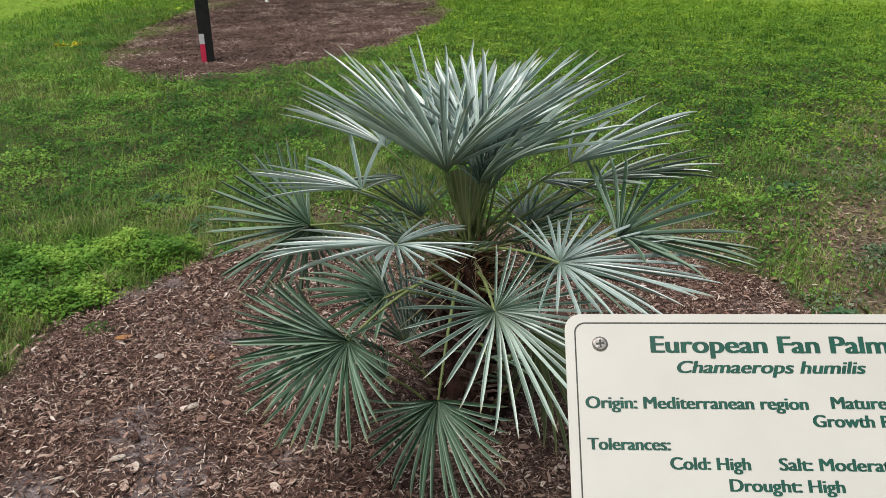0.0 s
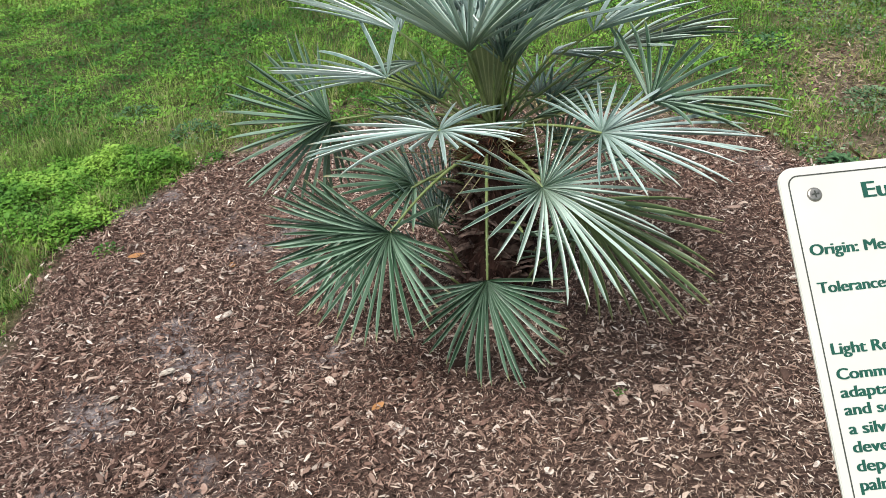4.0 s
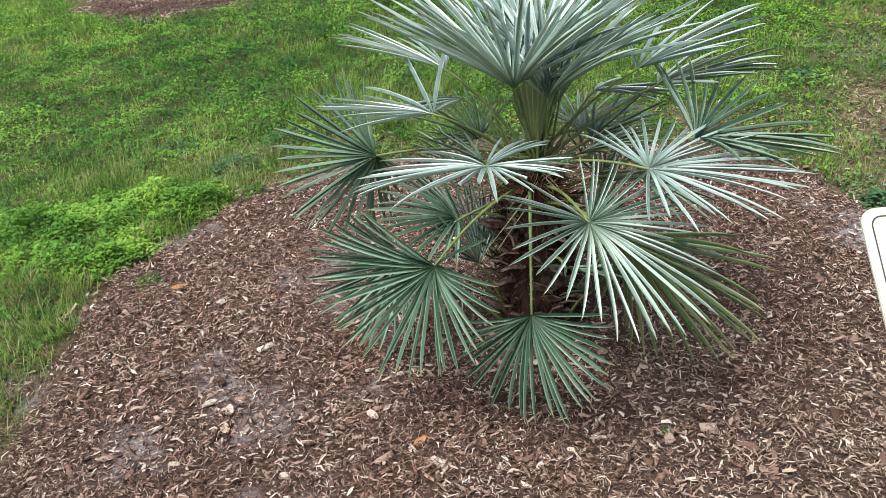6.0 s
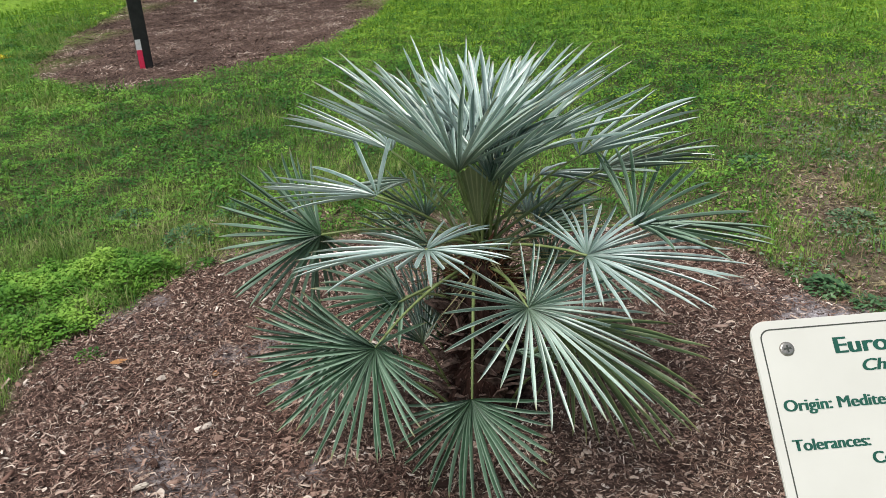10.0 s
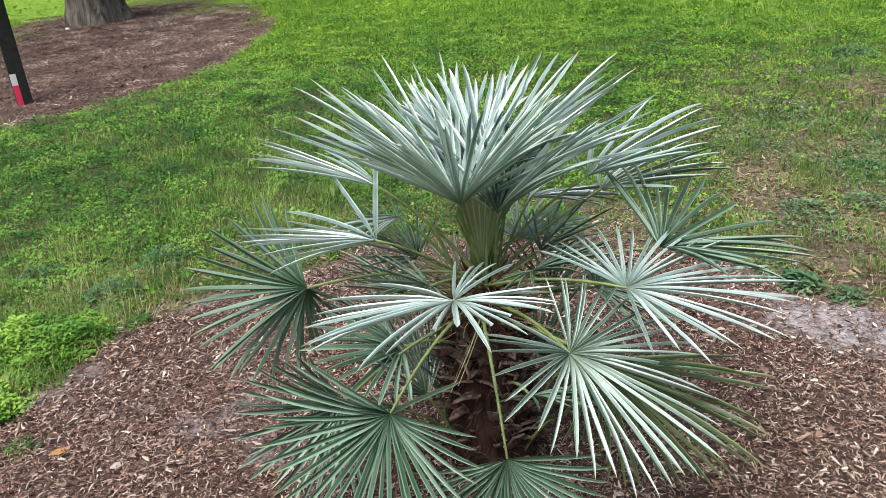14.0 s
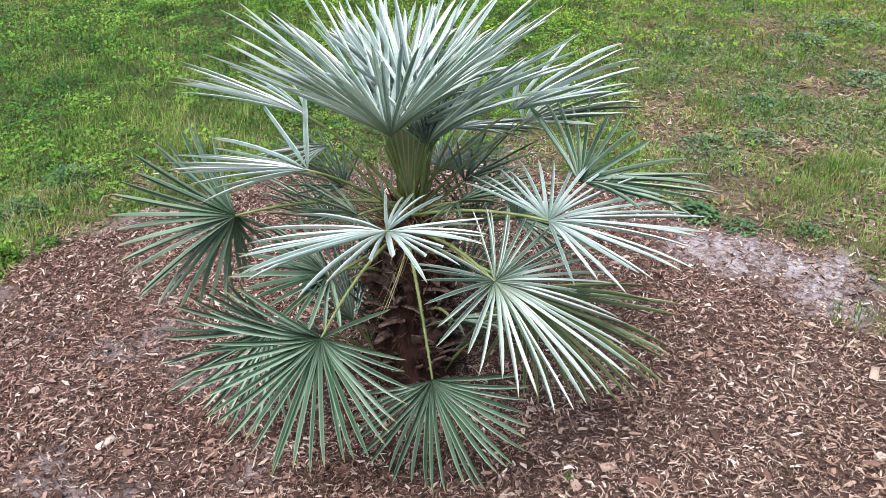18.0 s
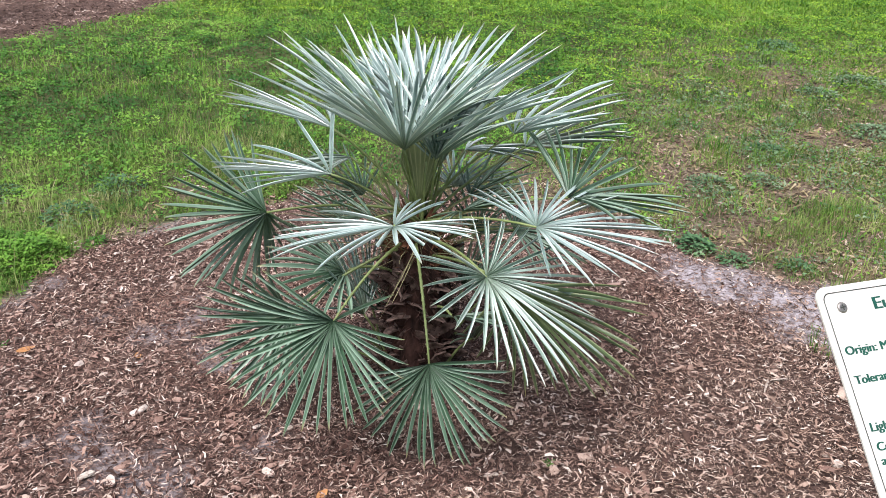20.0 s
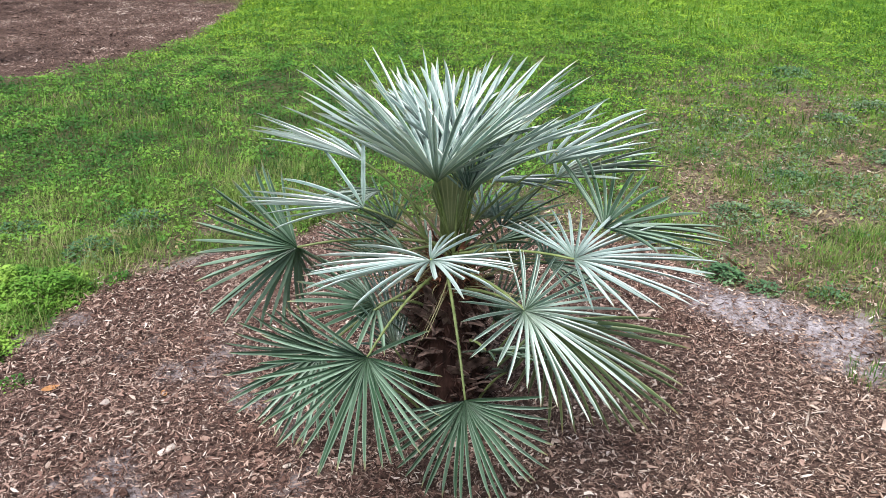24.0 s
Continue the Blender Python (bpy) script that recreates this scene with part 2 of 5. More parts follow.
def chip_material():
    mat, n, l, b = material("shredded_bark", 0.9, 0.2)
    rnd = add_math(n, l, "FRACT", add_math(n, l, "ADD", random_of(n), random_of(n, True)), 0)
    grain = add_noise(n, l, 160, 3, stretch=(1, 1, 1))
    c = add_ramp(n, l, rnd, [(0.0, (0.038, 0.022, 0.017)), (0.30, (0.098, 0.057, 0.046)), (0.56, (0.247, 0.154, 0.124)), (0.79, (0.40, 0.284, 0.233)), (0.93, (0.55, 0.45, 0.38)), (1.0, (0.76, 0.69, 0.62))])
    pale_bark = add_ramp(n, l, rnd, [(0.0, (0.042, 0.028, 0.021)), (0.28, (0.105, 0.068, 0.053)), (0.57, (0.30, 0.21, 0.162)), (0.78, (0.48, 0.37, 0.295)), (0.93, (0.60, 0.505, 0.42)), (1.0, (0.80, 0.74, 0.66))])
    patch = add_noise(n, l, 2.6, 4)
    # more of the paler tones towards the front and right, broken by noise
    tc, sep = n.new("ShaderNodeTexCoord"), n.new("ShaderNodeSeparateXYZ")
    l.new(tc.outputs["Object"], sep.inputs[0])
    front_right = add_math(n, l, "SUBTRACT", add_math(n, l, "MULTIPLY", add_noise(n, l, 3.3, 4), 1.6), add_math(n, l, "SUBTRACT", add_math(n, l, "ADD", add_math(n, l, "MULTIPLY", sep.outputs[1], 0.5), 0.95), add_math(n, l, "MULTIPLY", sep.outputs[0], 0.6)))
    c = add_mix(n, l, add_math(n, l, "MINIMUM", add_math(n, l, "MAXIMUM", front_right, 0.0), 0.85), c, pale_bark)
    c = add_mix(n, l, 1.0, c, add_ramp(n, l, patch, [(0.35, (0.84, 0.77, 0.73)), (0.5, (0.97, 0.94, 0.92)), (0.68, (1.0, 1.0, 1.0))]), "MULTIPLY")
    c = add_mix(n, l, 0.4, c, add_ramp(n, l, grain, [(0.3, (0.35, 0.33, 0.32)), (0.7, (1, 1, 1))]), "MULTIPLY")
    l.new(c, b.inputs["Base Color"])
    return mat


def blade_material(name, stops, share=0.3, rough=0.6, spread=2.2, speck=0.17):
    """Leaves of grass and weeds: each its own tone, and patches over the lawn."""
    mat, n, l, b = material(name, rough, 0.25)
    wide = add_math(n, l, "ADD", add_math(n, l, "MULTIPLY", add_noise(n, l, 1 / spread, 3), 0.9), add_math(n, l, "MULTIPLY", add_noise(n, l, 9.0 / spread, 4), 1.9))
    f = add_math(n, l, "ADD", add_math(n, l, "MULTIPLY", random_of(n, True), speck), add_math(n, l, "SUBTRACT", wide, 0.915 + speck / 2))
    c = add_ramp(n, l, f, stops)
    l.new(c, b.inputs["Base Color"])
    thin_leaf(n, l, b, c, share)
    return mat


def frond_material(name, dark, pale, gloss=0.75, margin=(0.52, 0.57, 0.44), bloom_lit=(0.52, 0.59, 0.55), heart=(0.10, 0.14, 0.035)):
    """Waxy blue-green leaflets: paler midrib, dull bloom, painted lit half and dark hub, dry yellow tips on some."""
    mat, n, l, b = material(name, 0.36, 0.25 + 0.6 * gloss)
    b.inputs["Coat Weight"].default_value, b.inputs["Coat Roughness"].default_value, b.inputs["Coat IOR"].default_value = gloss, 0.25, 1.6
    uv = n.new("ShaderNodeUVMap")
    uv.uv_map = "uv"
    sep = n.new("ShaderNodeSeparateXYZ")
    l.new(uv.outputs[0], sep.inputs[0])
    rnd = add_math(n, l, "FRACT", add_math(n, l, "ADD", random_of(n), random_of(n, True)), 0)
    streak = add_noise(n, l, 60, 4, "UV", stretch=(0.25, 3.0, 1))
    bloom = add_noise(n, l, 9, 4)
    f = add_math(n, l, "ADD", add_math(n, l, "MULTIPLY", streak, 0.5), add_math(n, l, "MULTIPLY", bloom, 0.5))
    c = add_ramp(n, l, f, [(0.35, dark), (0.65, pale)])
    # light on one half of the fold is painted in, over the random bloom
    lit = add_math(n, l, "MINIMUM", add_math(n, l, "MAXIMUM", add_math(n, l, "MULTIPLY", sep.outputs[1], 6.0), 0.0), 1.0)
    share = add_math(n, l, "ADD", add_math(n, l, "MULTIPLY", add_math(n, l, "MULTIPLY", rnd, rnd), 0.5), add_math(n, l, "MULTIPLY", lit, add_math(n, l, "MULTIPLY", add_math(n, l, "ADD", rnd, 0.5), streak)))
    c = add_mix(n, l, add_math(n, l, "MINIMUM", share, 0.92), c, bloom_lit)
    rib = add_math(n, l, "SUBTRACT", 1.0, add_math(n, l, "MULTIPLY", add_math(n, l, "ABSOLUTE", sep.outputs[1], 0), 9.0))
    rib = add_math(n, l, "MAXIMUM", rib, 0.0)
    c = add_mix(n, l, add_math(n, l, "MULTIPLY", rib, 0.5), c, (0.26, 0.33, 0.20))
    edge = add_math(n, l, "MAXIMUM", add_math(n, l, "MULTIPLY", add_math(n, l, "SUBTRACT", add_math(n, l, "ABSOLUTE", sep.outputs[1], 0), 0.70), 5.0), 0.0)
    c = add_mix(n, l, add_math(n, l, "MINIMUM", edge, 0.9), c, margin)
    tip = add_math(n, l, "MULTIPLY", add_math(n, l, "MAXIMUM", add_math(n, l, "SUBTRACT", sep.outputs[0], 0.90), 0.0), 9.0)
    tip = add_math(n, l, "MULTIPLY", tip, rnd)
    c = add_mix(n, l, tip, c, (0.36, 0.28, 0.11))
    # greener hub end without bloom; the dark between close pleats is painted in too
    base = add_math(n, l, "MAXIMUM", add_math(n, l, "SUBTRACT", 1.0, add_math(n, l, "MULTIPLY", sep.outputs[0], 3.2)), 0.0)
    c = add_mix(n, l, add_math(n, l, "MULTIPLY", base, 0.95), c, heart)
    l.new(c, b.inputs["Base Color"])
    add_bump(n, l, b, streak, 0.25, 0.002)
    thin_leaf(n, l, b, c, 0.1)
    return mat


def mottled(name, a, c, scale, rough=0.8, spec=0.3, bump=0.3, stretch=None, metal=0.0):
    mat, n, l, b = material(name, rough, spec, metal)
    f = add_noise(n, l, scale, 6, stretch=stretch)
    l.new(add_ramp(n, l, f, [(0.3, a), (0.7, c)]), b.inputs["Base Color"])
    if bump:
        add_bump(n, l, b, f, bump, 0.01)
    return mat


GROUND, CHIP = ground_material(), chip_material()
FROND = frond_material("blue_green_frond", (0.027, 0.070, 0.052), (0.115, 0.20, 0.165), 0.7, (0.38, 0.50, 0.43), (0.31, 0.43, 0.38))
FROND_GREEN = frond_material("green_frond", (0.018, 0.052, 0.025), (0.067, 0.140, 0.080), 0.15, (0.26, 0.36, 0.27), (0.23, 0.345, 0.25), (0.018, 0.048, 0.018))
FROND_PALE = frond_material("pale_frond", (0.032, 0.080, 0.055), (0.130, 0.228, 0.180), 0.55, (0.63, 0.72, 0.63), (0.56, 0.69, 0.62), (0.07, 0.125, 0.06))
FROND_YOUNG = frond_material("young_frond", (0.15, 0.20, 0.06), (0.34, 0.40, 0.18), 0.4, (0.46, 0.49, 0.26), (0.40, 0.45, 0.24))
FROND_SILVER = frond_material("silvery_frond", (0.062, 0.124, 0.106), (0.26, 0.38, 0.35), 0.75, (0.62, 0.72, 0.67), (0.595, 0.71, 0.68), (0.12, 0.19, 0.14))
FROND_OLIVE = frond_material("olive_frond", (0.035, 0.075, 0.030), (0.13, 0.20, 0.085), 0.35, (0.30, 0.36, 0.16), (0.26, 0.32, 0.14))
STALK = mottled("yellow_green_stalk", (0.12, 0.165, 0.05), (0.23, 0.28, 0.11), 30, 0.5, 0.4, 0.1)
FIBRE = mottled("brown_trunk_fibre", (0.010, 0.006, 0.005), (0.075, 0.038, 0.030), 40, 0.95, 0.15, 0.8, (1, 1, 0.25))
BOOT = mottled("dry_leaf_base", (0.016, 0.009, 0.007), (0.22, 0.15, 0.125), 22, 0.85, 0.2, 0.4)
RUST = mottled("rusty_fibre", (0.07, 0.028, 0.016), (0.24, 0.11, 0.062), 60, 0.9, 0.2, 0.4)
GRASS = blade_material("lawn_grass", [(0.25, (0.044, 0.125, 0.019)), (0.45, (0.112, 0.25, 0.031)), (0.65, (0.21, 0.355, 0.055)), (0.85, (0.38, 0.39, 0.15))], 0.28)
# yellower far grass; the stronger sunlight there is painted in as brighter green
GRASS_FAR = blade_material("lit_far_lawn", [(0.2, (0.09, 0.21, 0.018)), (0.5, (0.178, 0.325, 0.026)), (0.8, (0.29, 0.435, 0.042))], 0.28, spread=2.6)
GRASS_DRY = blade_material("yellowing_grass", [(0.2, (0.10, 0.18, 0.035)), (0.5, (0.195, 0.285, 0.07)), (0.75, (0.30, 0.34, 0.12)), (0.9, (0.44, 0.40, 0.22))], 0.35, spread=0.8)
CLOVER = blade_material("broadleaf_cover", [(0.25, (0.033, 0.115, 0.02)), (0.48, (0.088, 0.225, 0.032)), (0.75, (0.18, 0.35, 0.05))], 0.28)
MAT_WEED = blade_material("weed_mat", [(0.2, (0.06, 0.16, 0.022)), (0.5, (0.14, 0.31, 0.04)), (0.8, (0.30, 0.48, 0.08))], 0.3)
WEED = blade_material("dark_weed", [(0.2, (0.055, 0.125, 0.055)), (0.6, (0.115, 0.225, 0.10)), (0.9, (0.21, 0.33, 0.16))], 0.3)
STRAW = blade_material("dry_grass", [(0.2, (0.14, 0.11, 0.055)), (0.6, (0.30, 0.24, 0.125)), (0.9, (0.46, 0.40, 0.26))], 0.2, speck=0.45)
GREY_WEED = blade_material("grey_green_weed", [(0.2, (0.07, 0.13, 0.06)), (0.55, (0.15, 0.235, 0.125)), (0.9, (0.27, 0.36, 0.22))], 0.25, spread=0.8)
LITTER = blade_material("dead_leaf_litter", [(0.2, (0.11, 0.065, 0.04)), (0.5, (0.26, 0.17, 0.115)), (0.9, (0.46, 0.36, 0.27))], 0.15, spread=0.5, speck=0.5)
PLASTIC = mottled("cream_sign_plastic", (0.51, 0.497, 0.455), (0.55, 0.537, 0.495), 14, 0.45, 0.4, 0.03)
LETTER = mottled("green_lettering", (0.004, 0.055, 0.038), (0.007, 0.085, 0.058), 50, 0.5, 0.4, 0.0)
RULE = mottled("dark_rule", (0.03, 0.035, 0.03), (0.06, 0.06, 0.05), 40, 0.5, 0.4, 0.0)
STEEL = mottled("screw_steel", (0.17, 0.16, 0.15), (0.36, 0.345, 0.32), 200, 0.4, 0.5, 0.1, None, 0.8)
RUBBER = mottled("dark_washer", (0.10, 0.09, 0.08), (0.22, 0.20, 0.17), 80, 0.7, 0.3, 0.1)
BLACK = mottled("black_post_paint", (0.008, 0.008, 0.009), (0.022, 0.022, 0.022), 20, 0.55, 0.4, 0.1)
RED_TAPE = mottled("red_reflective_tape", (0.72, 0.03, 0.085), (0.85, 0.05, 0.13), 30, 0.35, 0.5, 0.0)
WHITE_TAPE = mottled("white_reflective_tape", (0.65, 0.65, 0.66), (0.8, 0.8, 0.8), 30, 0.35, 0.5, 0.0)
PLATE = mottled("grey_sign_plate", (0.25, 0.26, 0.265), (0.34, 0.35, 0.36), 12, 0.4, 0.4, 0.03)
BARK = mottled("grey_tree_bark", (0.03, 0.026, 0.021), (0.19, 0.17, 0.145), 16, 0.95, 0.15, 1.0, (1, 1, 0.12))
TREE_LEAF = blade_material("tree_leaves", [(0.2, (0.03, 0.06, 0.015)), (0.8, (0.08, 0.13, 0.03))], 0.3)
DEAD_LEAF = mottled("dead_leaf", (0.30, 0.13, 0.045), (0.45, 0.24, 0.10), 30, 0.6, 0.3, 0.2)
YELLOW = blade_material("yellow_petals", [(0.2, (0.5, 0.4, 0.02)), (0.8, (0.75, 0.62, 0.05))], 0.3)
FAR_CHIP = blade_material("far_bark", [(0.15, (0.03, 0.018, 0.014)), (0.42, (0.105, 0.066, 0.052)), (0.65, (0.215, 0.142, 0.112)), (0.88, (0.36, 0.265, 0.22)), (1.0, (0.52, 0.44, 0.38))], 0.0, 0.95, 3.0, 0.75)
GREY_BAR = mottled("faded_lettering", (0.10, 0.10, 0.10), (0.16, 0.16, 0.16), 40, 0.6, 0.3, 0.0)
STRAND = mottled("thin_dry_strand", (0.10, 0.10, 0.045), (0.32, 0.29, 0.16), 20, 0.7, 0.3, 0.0)
STONE = mottled("white_stone", (0.6, 0.6, 0.58), (0.8, 0.8, 0.78), 30, 0.8, 0.3, 0.3)
PALE_WOOD = mottled("pale_wood", (0.30, 0.24, 0.19), (0.58, 0.52, 0.45), 60, 0.85, 0.2, 0.3, (0.3, 3, 1))

# ---- the ground ----
def ground_sheet():
    def steps(lo, hi, fine, end):
        inner = np.arange(lo, hi + fine / 2, fine)
        grow, out, step = hi, [], fine
        while grow < end:
            step *= 1.22
            grow += step
            out.append(grow)
        grow, low, step = lo, [], fine
        while grow > -end:
            step *= 1.22
            grow -= step
            low.append(grow)
        return np.array(low[::-1] + list(inner) + out)
    gx, gy = steps(-2.6, 2.6, 0.034, 900.0), steps(-1.9, 2.6, 0.034, 900.0)
    x, y = np.meshgrid(gx, gy)
    near = np.exp(-np.hypot(x, y) / 12)
    z = ground_z(x, np.minimum(y, 60)) + near * ((fbm(x, y, 0.5, 3) - 0.5) * 0.03 + (fbm(x, y, 0.07, 9) - 0.5) * 0.008)
    bed = bed_depth(x, y)
    z += 0.012 * ramp01(bed, -0.05, 0.15) * near - 0.018 * (1 - near) * 0
    nx, ny = len(gx), len(gy)
    idx = np.arange(nx * ny).reshape(ny, nx)
    faces = np.stack([idx[:-1, :-1], idx[:-1, 1:], idx[1:, 1:], idx[1:, :-1]], -1).reshape(-1, 4)
    me = fast_mesh("ground", np.stack([x, y, z], -1).reshape(-1, 3), faces)
    for key, v in (("bed", ramp01(bed, -0.03 - 0.02 * np.clip(y - 4, 0, 6), 0.05)), ("bare", np.maximum(thin_side(x, y), 0.85 * edge_wear(x, y))), ("turf_share", np.maximum(ramp01(np.hypot(x, y), 5.5, 11.0), 0.25 * ramp01(-in_outline(x, y, PALM_BED), 0.2, 1.3) * ramp01(-y, -0.3, 0.9))), ("sand", sandiness(x, y) * ramp01(bed, -0.2, 0.0))):
        me.attributes.new(key, "FLOAT", "POINT").data.foreach_set("value", v.astype(np.float32).ravel())
    ob = part("ground", me, GROUND)
    return tagged(smooth(ob), "lawn soil with brown bark mulch beds and pale sand", "ground", kind="structure")


ground_sheet()


def surface_z(x, y):
    near = np.exp(-np.hypot(x, y) / 12)
    return ground_z(x, y) + near * ((fbm(x, y, 0.5, 3) - 0.5) * 0.03 + (fbm(x, y, 0.07, 9) - 0.5) * 0.008) + 0.012 * ramp01(bed_depth(x, y), -0.05, 0.15) * near

# ---- the fan palm ----
CROWN = Vector((0.085, 0.0, 0.60))
palm = tagged(new("fan_palm"), "silvery blue-green fan palm with a fibrous brown trunk in mulch", "palm")
palm.location = (0.085, 0.0, 0.0)


def leaflet_variant(k):
    """One pleated leaflet of unit length along x; its edges stand up from the midrib."""
    r = random.Random(100 + k)
    droop, side, curl = r.uniform(-0.01, 0.075), r.uniform(-0.02, 0.02), r.uniform(-0.45, 0.45)
    keep = r.uniform(0.93, 1.0)
    xs = (0.0, 0.09, 0.18, 0.27, 0.36, 0.5, 0.64, 0.77, 0.88, 0.955, 1.0)
    half = (0.002, 0.0130, 0.0225, 0.0262, 0.0258, 0.0248, 0.0238, 0.0208, 0.0156, 0.0092, 0.0016)
    verts, uv = [], []
    for x, w in zip(xs, half):
        late = max(0.0, x - 0.3) / 0.7
        cy, cz, fold, tw = side * late ** 2, -droop * late ** 2.2, 0.84 + 0.22 * min(1.0, x / 0.4) - 0.2 * late, curl * late
        for s in (-1, 0, 1):
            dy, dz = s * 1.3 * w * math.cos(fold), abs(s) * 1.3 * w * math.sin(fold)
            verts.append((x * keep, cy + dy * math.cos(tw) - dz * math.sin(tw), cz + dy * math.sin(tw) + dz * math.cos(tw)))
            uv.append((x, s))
    faces = []
    for i in range(len(xs) - 1):
        a = 3 * i
        faces += [(a, a + 3, a + 4, a + 1), (a + 1, a + 4, a + 5, a + 2)]
    return np.array(verts), np.array(faces), np.array(uv)


def blunt_variant(k):
    """A leaflet broken off short, with a wide ragged end."""
    v, f, uv = leaflet_variant(60 + k)
    v = v.copy()
    cut = 0.5 + 0.07 * k
    late = v[:, 0] > cut
    v[late, 0] = cut + 0.004 * np.sin(7.0 * np.arange(late.sum()))
    v[:, 1:] *= 1.15
    return v[: 3 * (np.argmax(late) // 3 + 1)], f[: 2 * (np.argmax(late) // 3)], uv[: 3 * (np.argmax(late) // 3 + 1)]


VARIANTS = [leaflet_variant(k) for k in range(14)] + [blunt_variant(k) for k in range(3)]
VARIANT_MESH = {}


def shared_leaflet(k, mat):
    key = (k, mat.name)
    if key not in VARIANT_MESH:
        v, f, uv = VARIANTS[k]
        me = fast_mesh("leaflet", v, f, uv)
        me.materials.append(mat)
        me.polygons.foreach_set("use_smooth", np.zeros(len(me.polygons), bool))
        VARIANT_MESH[key] = me
    return VARIANT_MESH[key]


def frond(hub, az, el, roll, spread, size, cone, mat=FROND, apart=True, start=None, sag=0.05, label="", seed=0, ragged=0.0, gap=9.8, full=1.0, blunt=(2, 2), more=(), bare=(2, 2), short=0.22, wild=1.0):
    """A fan leaf: an arching stalk from the crown to the hub, and its leaflets spread round the hub."""
    r = random.Random(seed * 17 + 5)
    hub, start = Vector(hub), Vector(start) if start else CROWN + Vector((r.uniform(-0.03, 0.03), r.uniform(-0.03, 0.03), r.uniform(-0.06, 0.03)))
    mid = (start + hub) / 2 + Vector((0, 0, sag))
    pts = []
    for i in range(9):
        t = i / 8
        pts.append(start * (1 - t) ** 2 + mid * 2 * t * (1 - t) + hub * t * t - palm.location)
    stalk = part("frond", tube(pts, [0.0056 - 0.0022 * i / 8 for i in range(9)], 6), STALK, palm, label)
    smooth(stalk)
    # fine spines along the stalk
    bm = bmesh.new()
    for i in range(2, 30 if sag > 0 else 4):
        t = i / 31
        k = min(7, int(t * 8))
        p = pts[k].lerp(pts[k + 1], t * 8 - k)
        d = (pts[k + 1] - pts[k]).normalized()
        s = d.cross(Vector((0, 0, 1))).normalized() * (1 if i % 2 else -1)
        a, b = bm.verts.new(p - d * 0.0025 + s * 0.003), bm.verts.new(p + d * 0.0025 + s * 0.003)
        c = bm.verts.new(p + s * 0.0065 + d * 0.003)
        e = bm.verts.new(p + s * 0.004 + Vector((0, 0, 0.003)))
        bm.faces.new((a, b, c)), bm.faces.new((a, e, c)), bm.faces.new((b, c, e))
    part("spine", bm, STALK, stalk)
    az, el, roll, spread, cone = (radians(v) for v in (az, el, roll, spread, cone))
    ax = Vector((math.cos(el) * math.cos(az), math.cos(el) * math.sin(az), math.sin(el)))
    sd = Vector((math.sin(az), -math.cos(az), 0))
    nm = sd.cross(ax) * math.cos(roll) + sd * math.sin(roll)
    bx = ax.cross(nm)
    count = max(8, round(spread / radians(gap)))
    base_v, base_f, base_uv, done = [], [], [], 0
    for i in range(count + len(more)):
        u = (i + 0.5) / count if i < count else 0.5
        if i < count and r.random() < (0.7 if bare[0] < u < bare[1] else ragged):
            continue
        th = (u - 0.5) * spread + wild * r.uniform(-0.03, 0.03)
        cn = cone + wild * r.uniform(-0.06, 0.06)
        d = (ax * math.cos(th) + bx * math.sin(th)) * math.cos(cn) + nm * math.sin(cn)
        y = ax * math.sin(th) - bx * math.cos(th)
        if i >= count:
            d = Vector(more[i - count]).normalized()
            y = Vector((0.0, -0.25, 0.97)).cross(d).normalized()
        tw = r.gauss(0, 0.22 * wild ** 0.6)
        z = d.cross(y)
        y, z = y * math.cos(tw) + z * math.sin(tw), z * math.cos(tw) - y * math.sin(tw)
        ln = size * (1 - short * abs(2 * u - 1) ** 2) * r.uniform(0.95, 1.04)
        wide = (1.0 if i < count else 1.45) * min(size, 0.37) * gap / 9.8 * r.uniform(0.85, 1.1) * full * (1 - 0.8 * short * abs(2 * u - 1) ** 2)
        h = hub - palm.location
        m = Matrix(((d.x * ln, y.x * wide, z.x * wide, h.x), (d.y * ln, y.y * wide, z.y * wide, h.y), (d.z * ln, y.z * wide, z.z * wide, h.z), (0, 0, 0, 1)))
        k = r.randrange(14) if not blunt[0] < u < blunt[1] or r.random() < 0.25 else 14 + r.randrange(3)
        if apart:
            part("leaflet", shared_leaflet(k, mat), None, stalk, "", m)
        else:
            v, f, uv = VARIANTS[k]
            mm = np.array(m)
            base_v.append(v @ mm[:3, :3].T + mm[:3, 3])
            base_f.append(f + done)
            base_uv.append(uv)
            done += len(v)
    if base_v:
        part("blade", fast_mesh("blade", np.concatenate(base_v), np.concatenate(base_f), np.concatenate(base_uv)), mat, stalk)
    return stalk


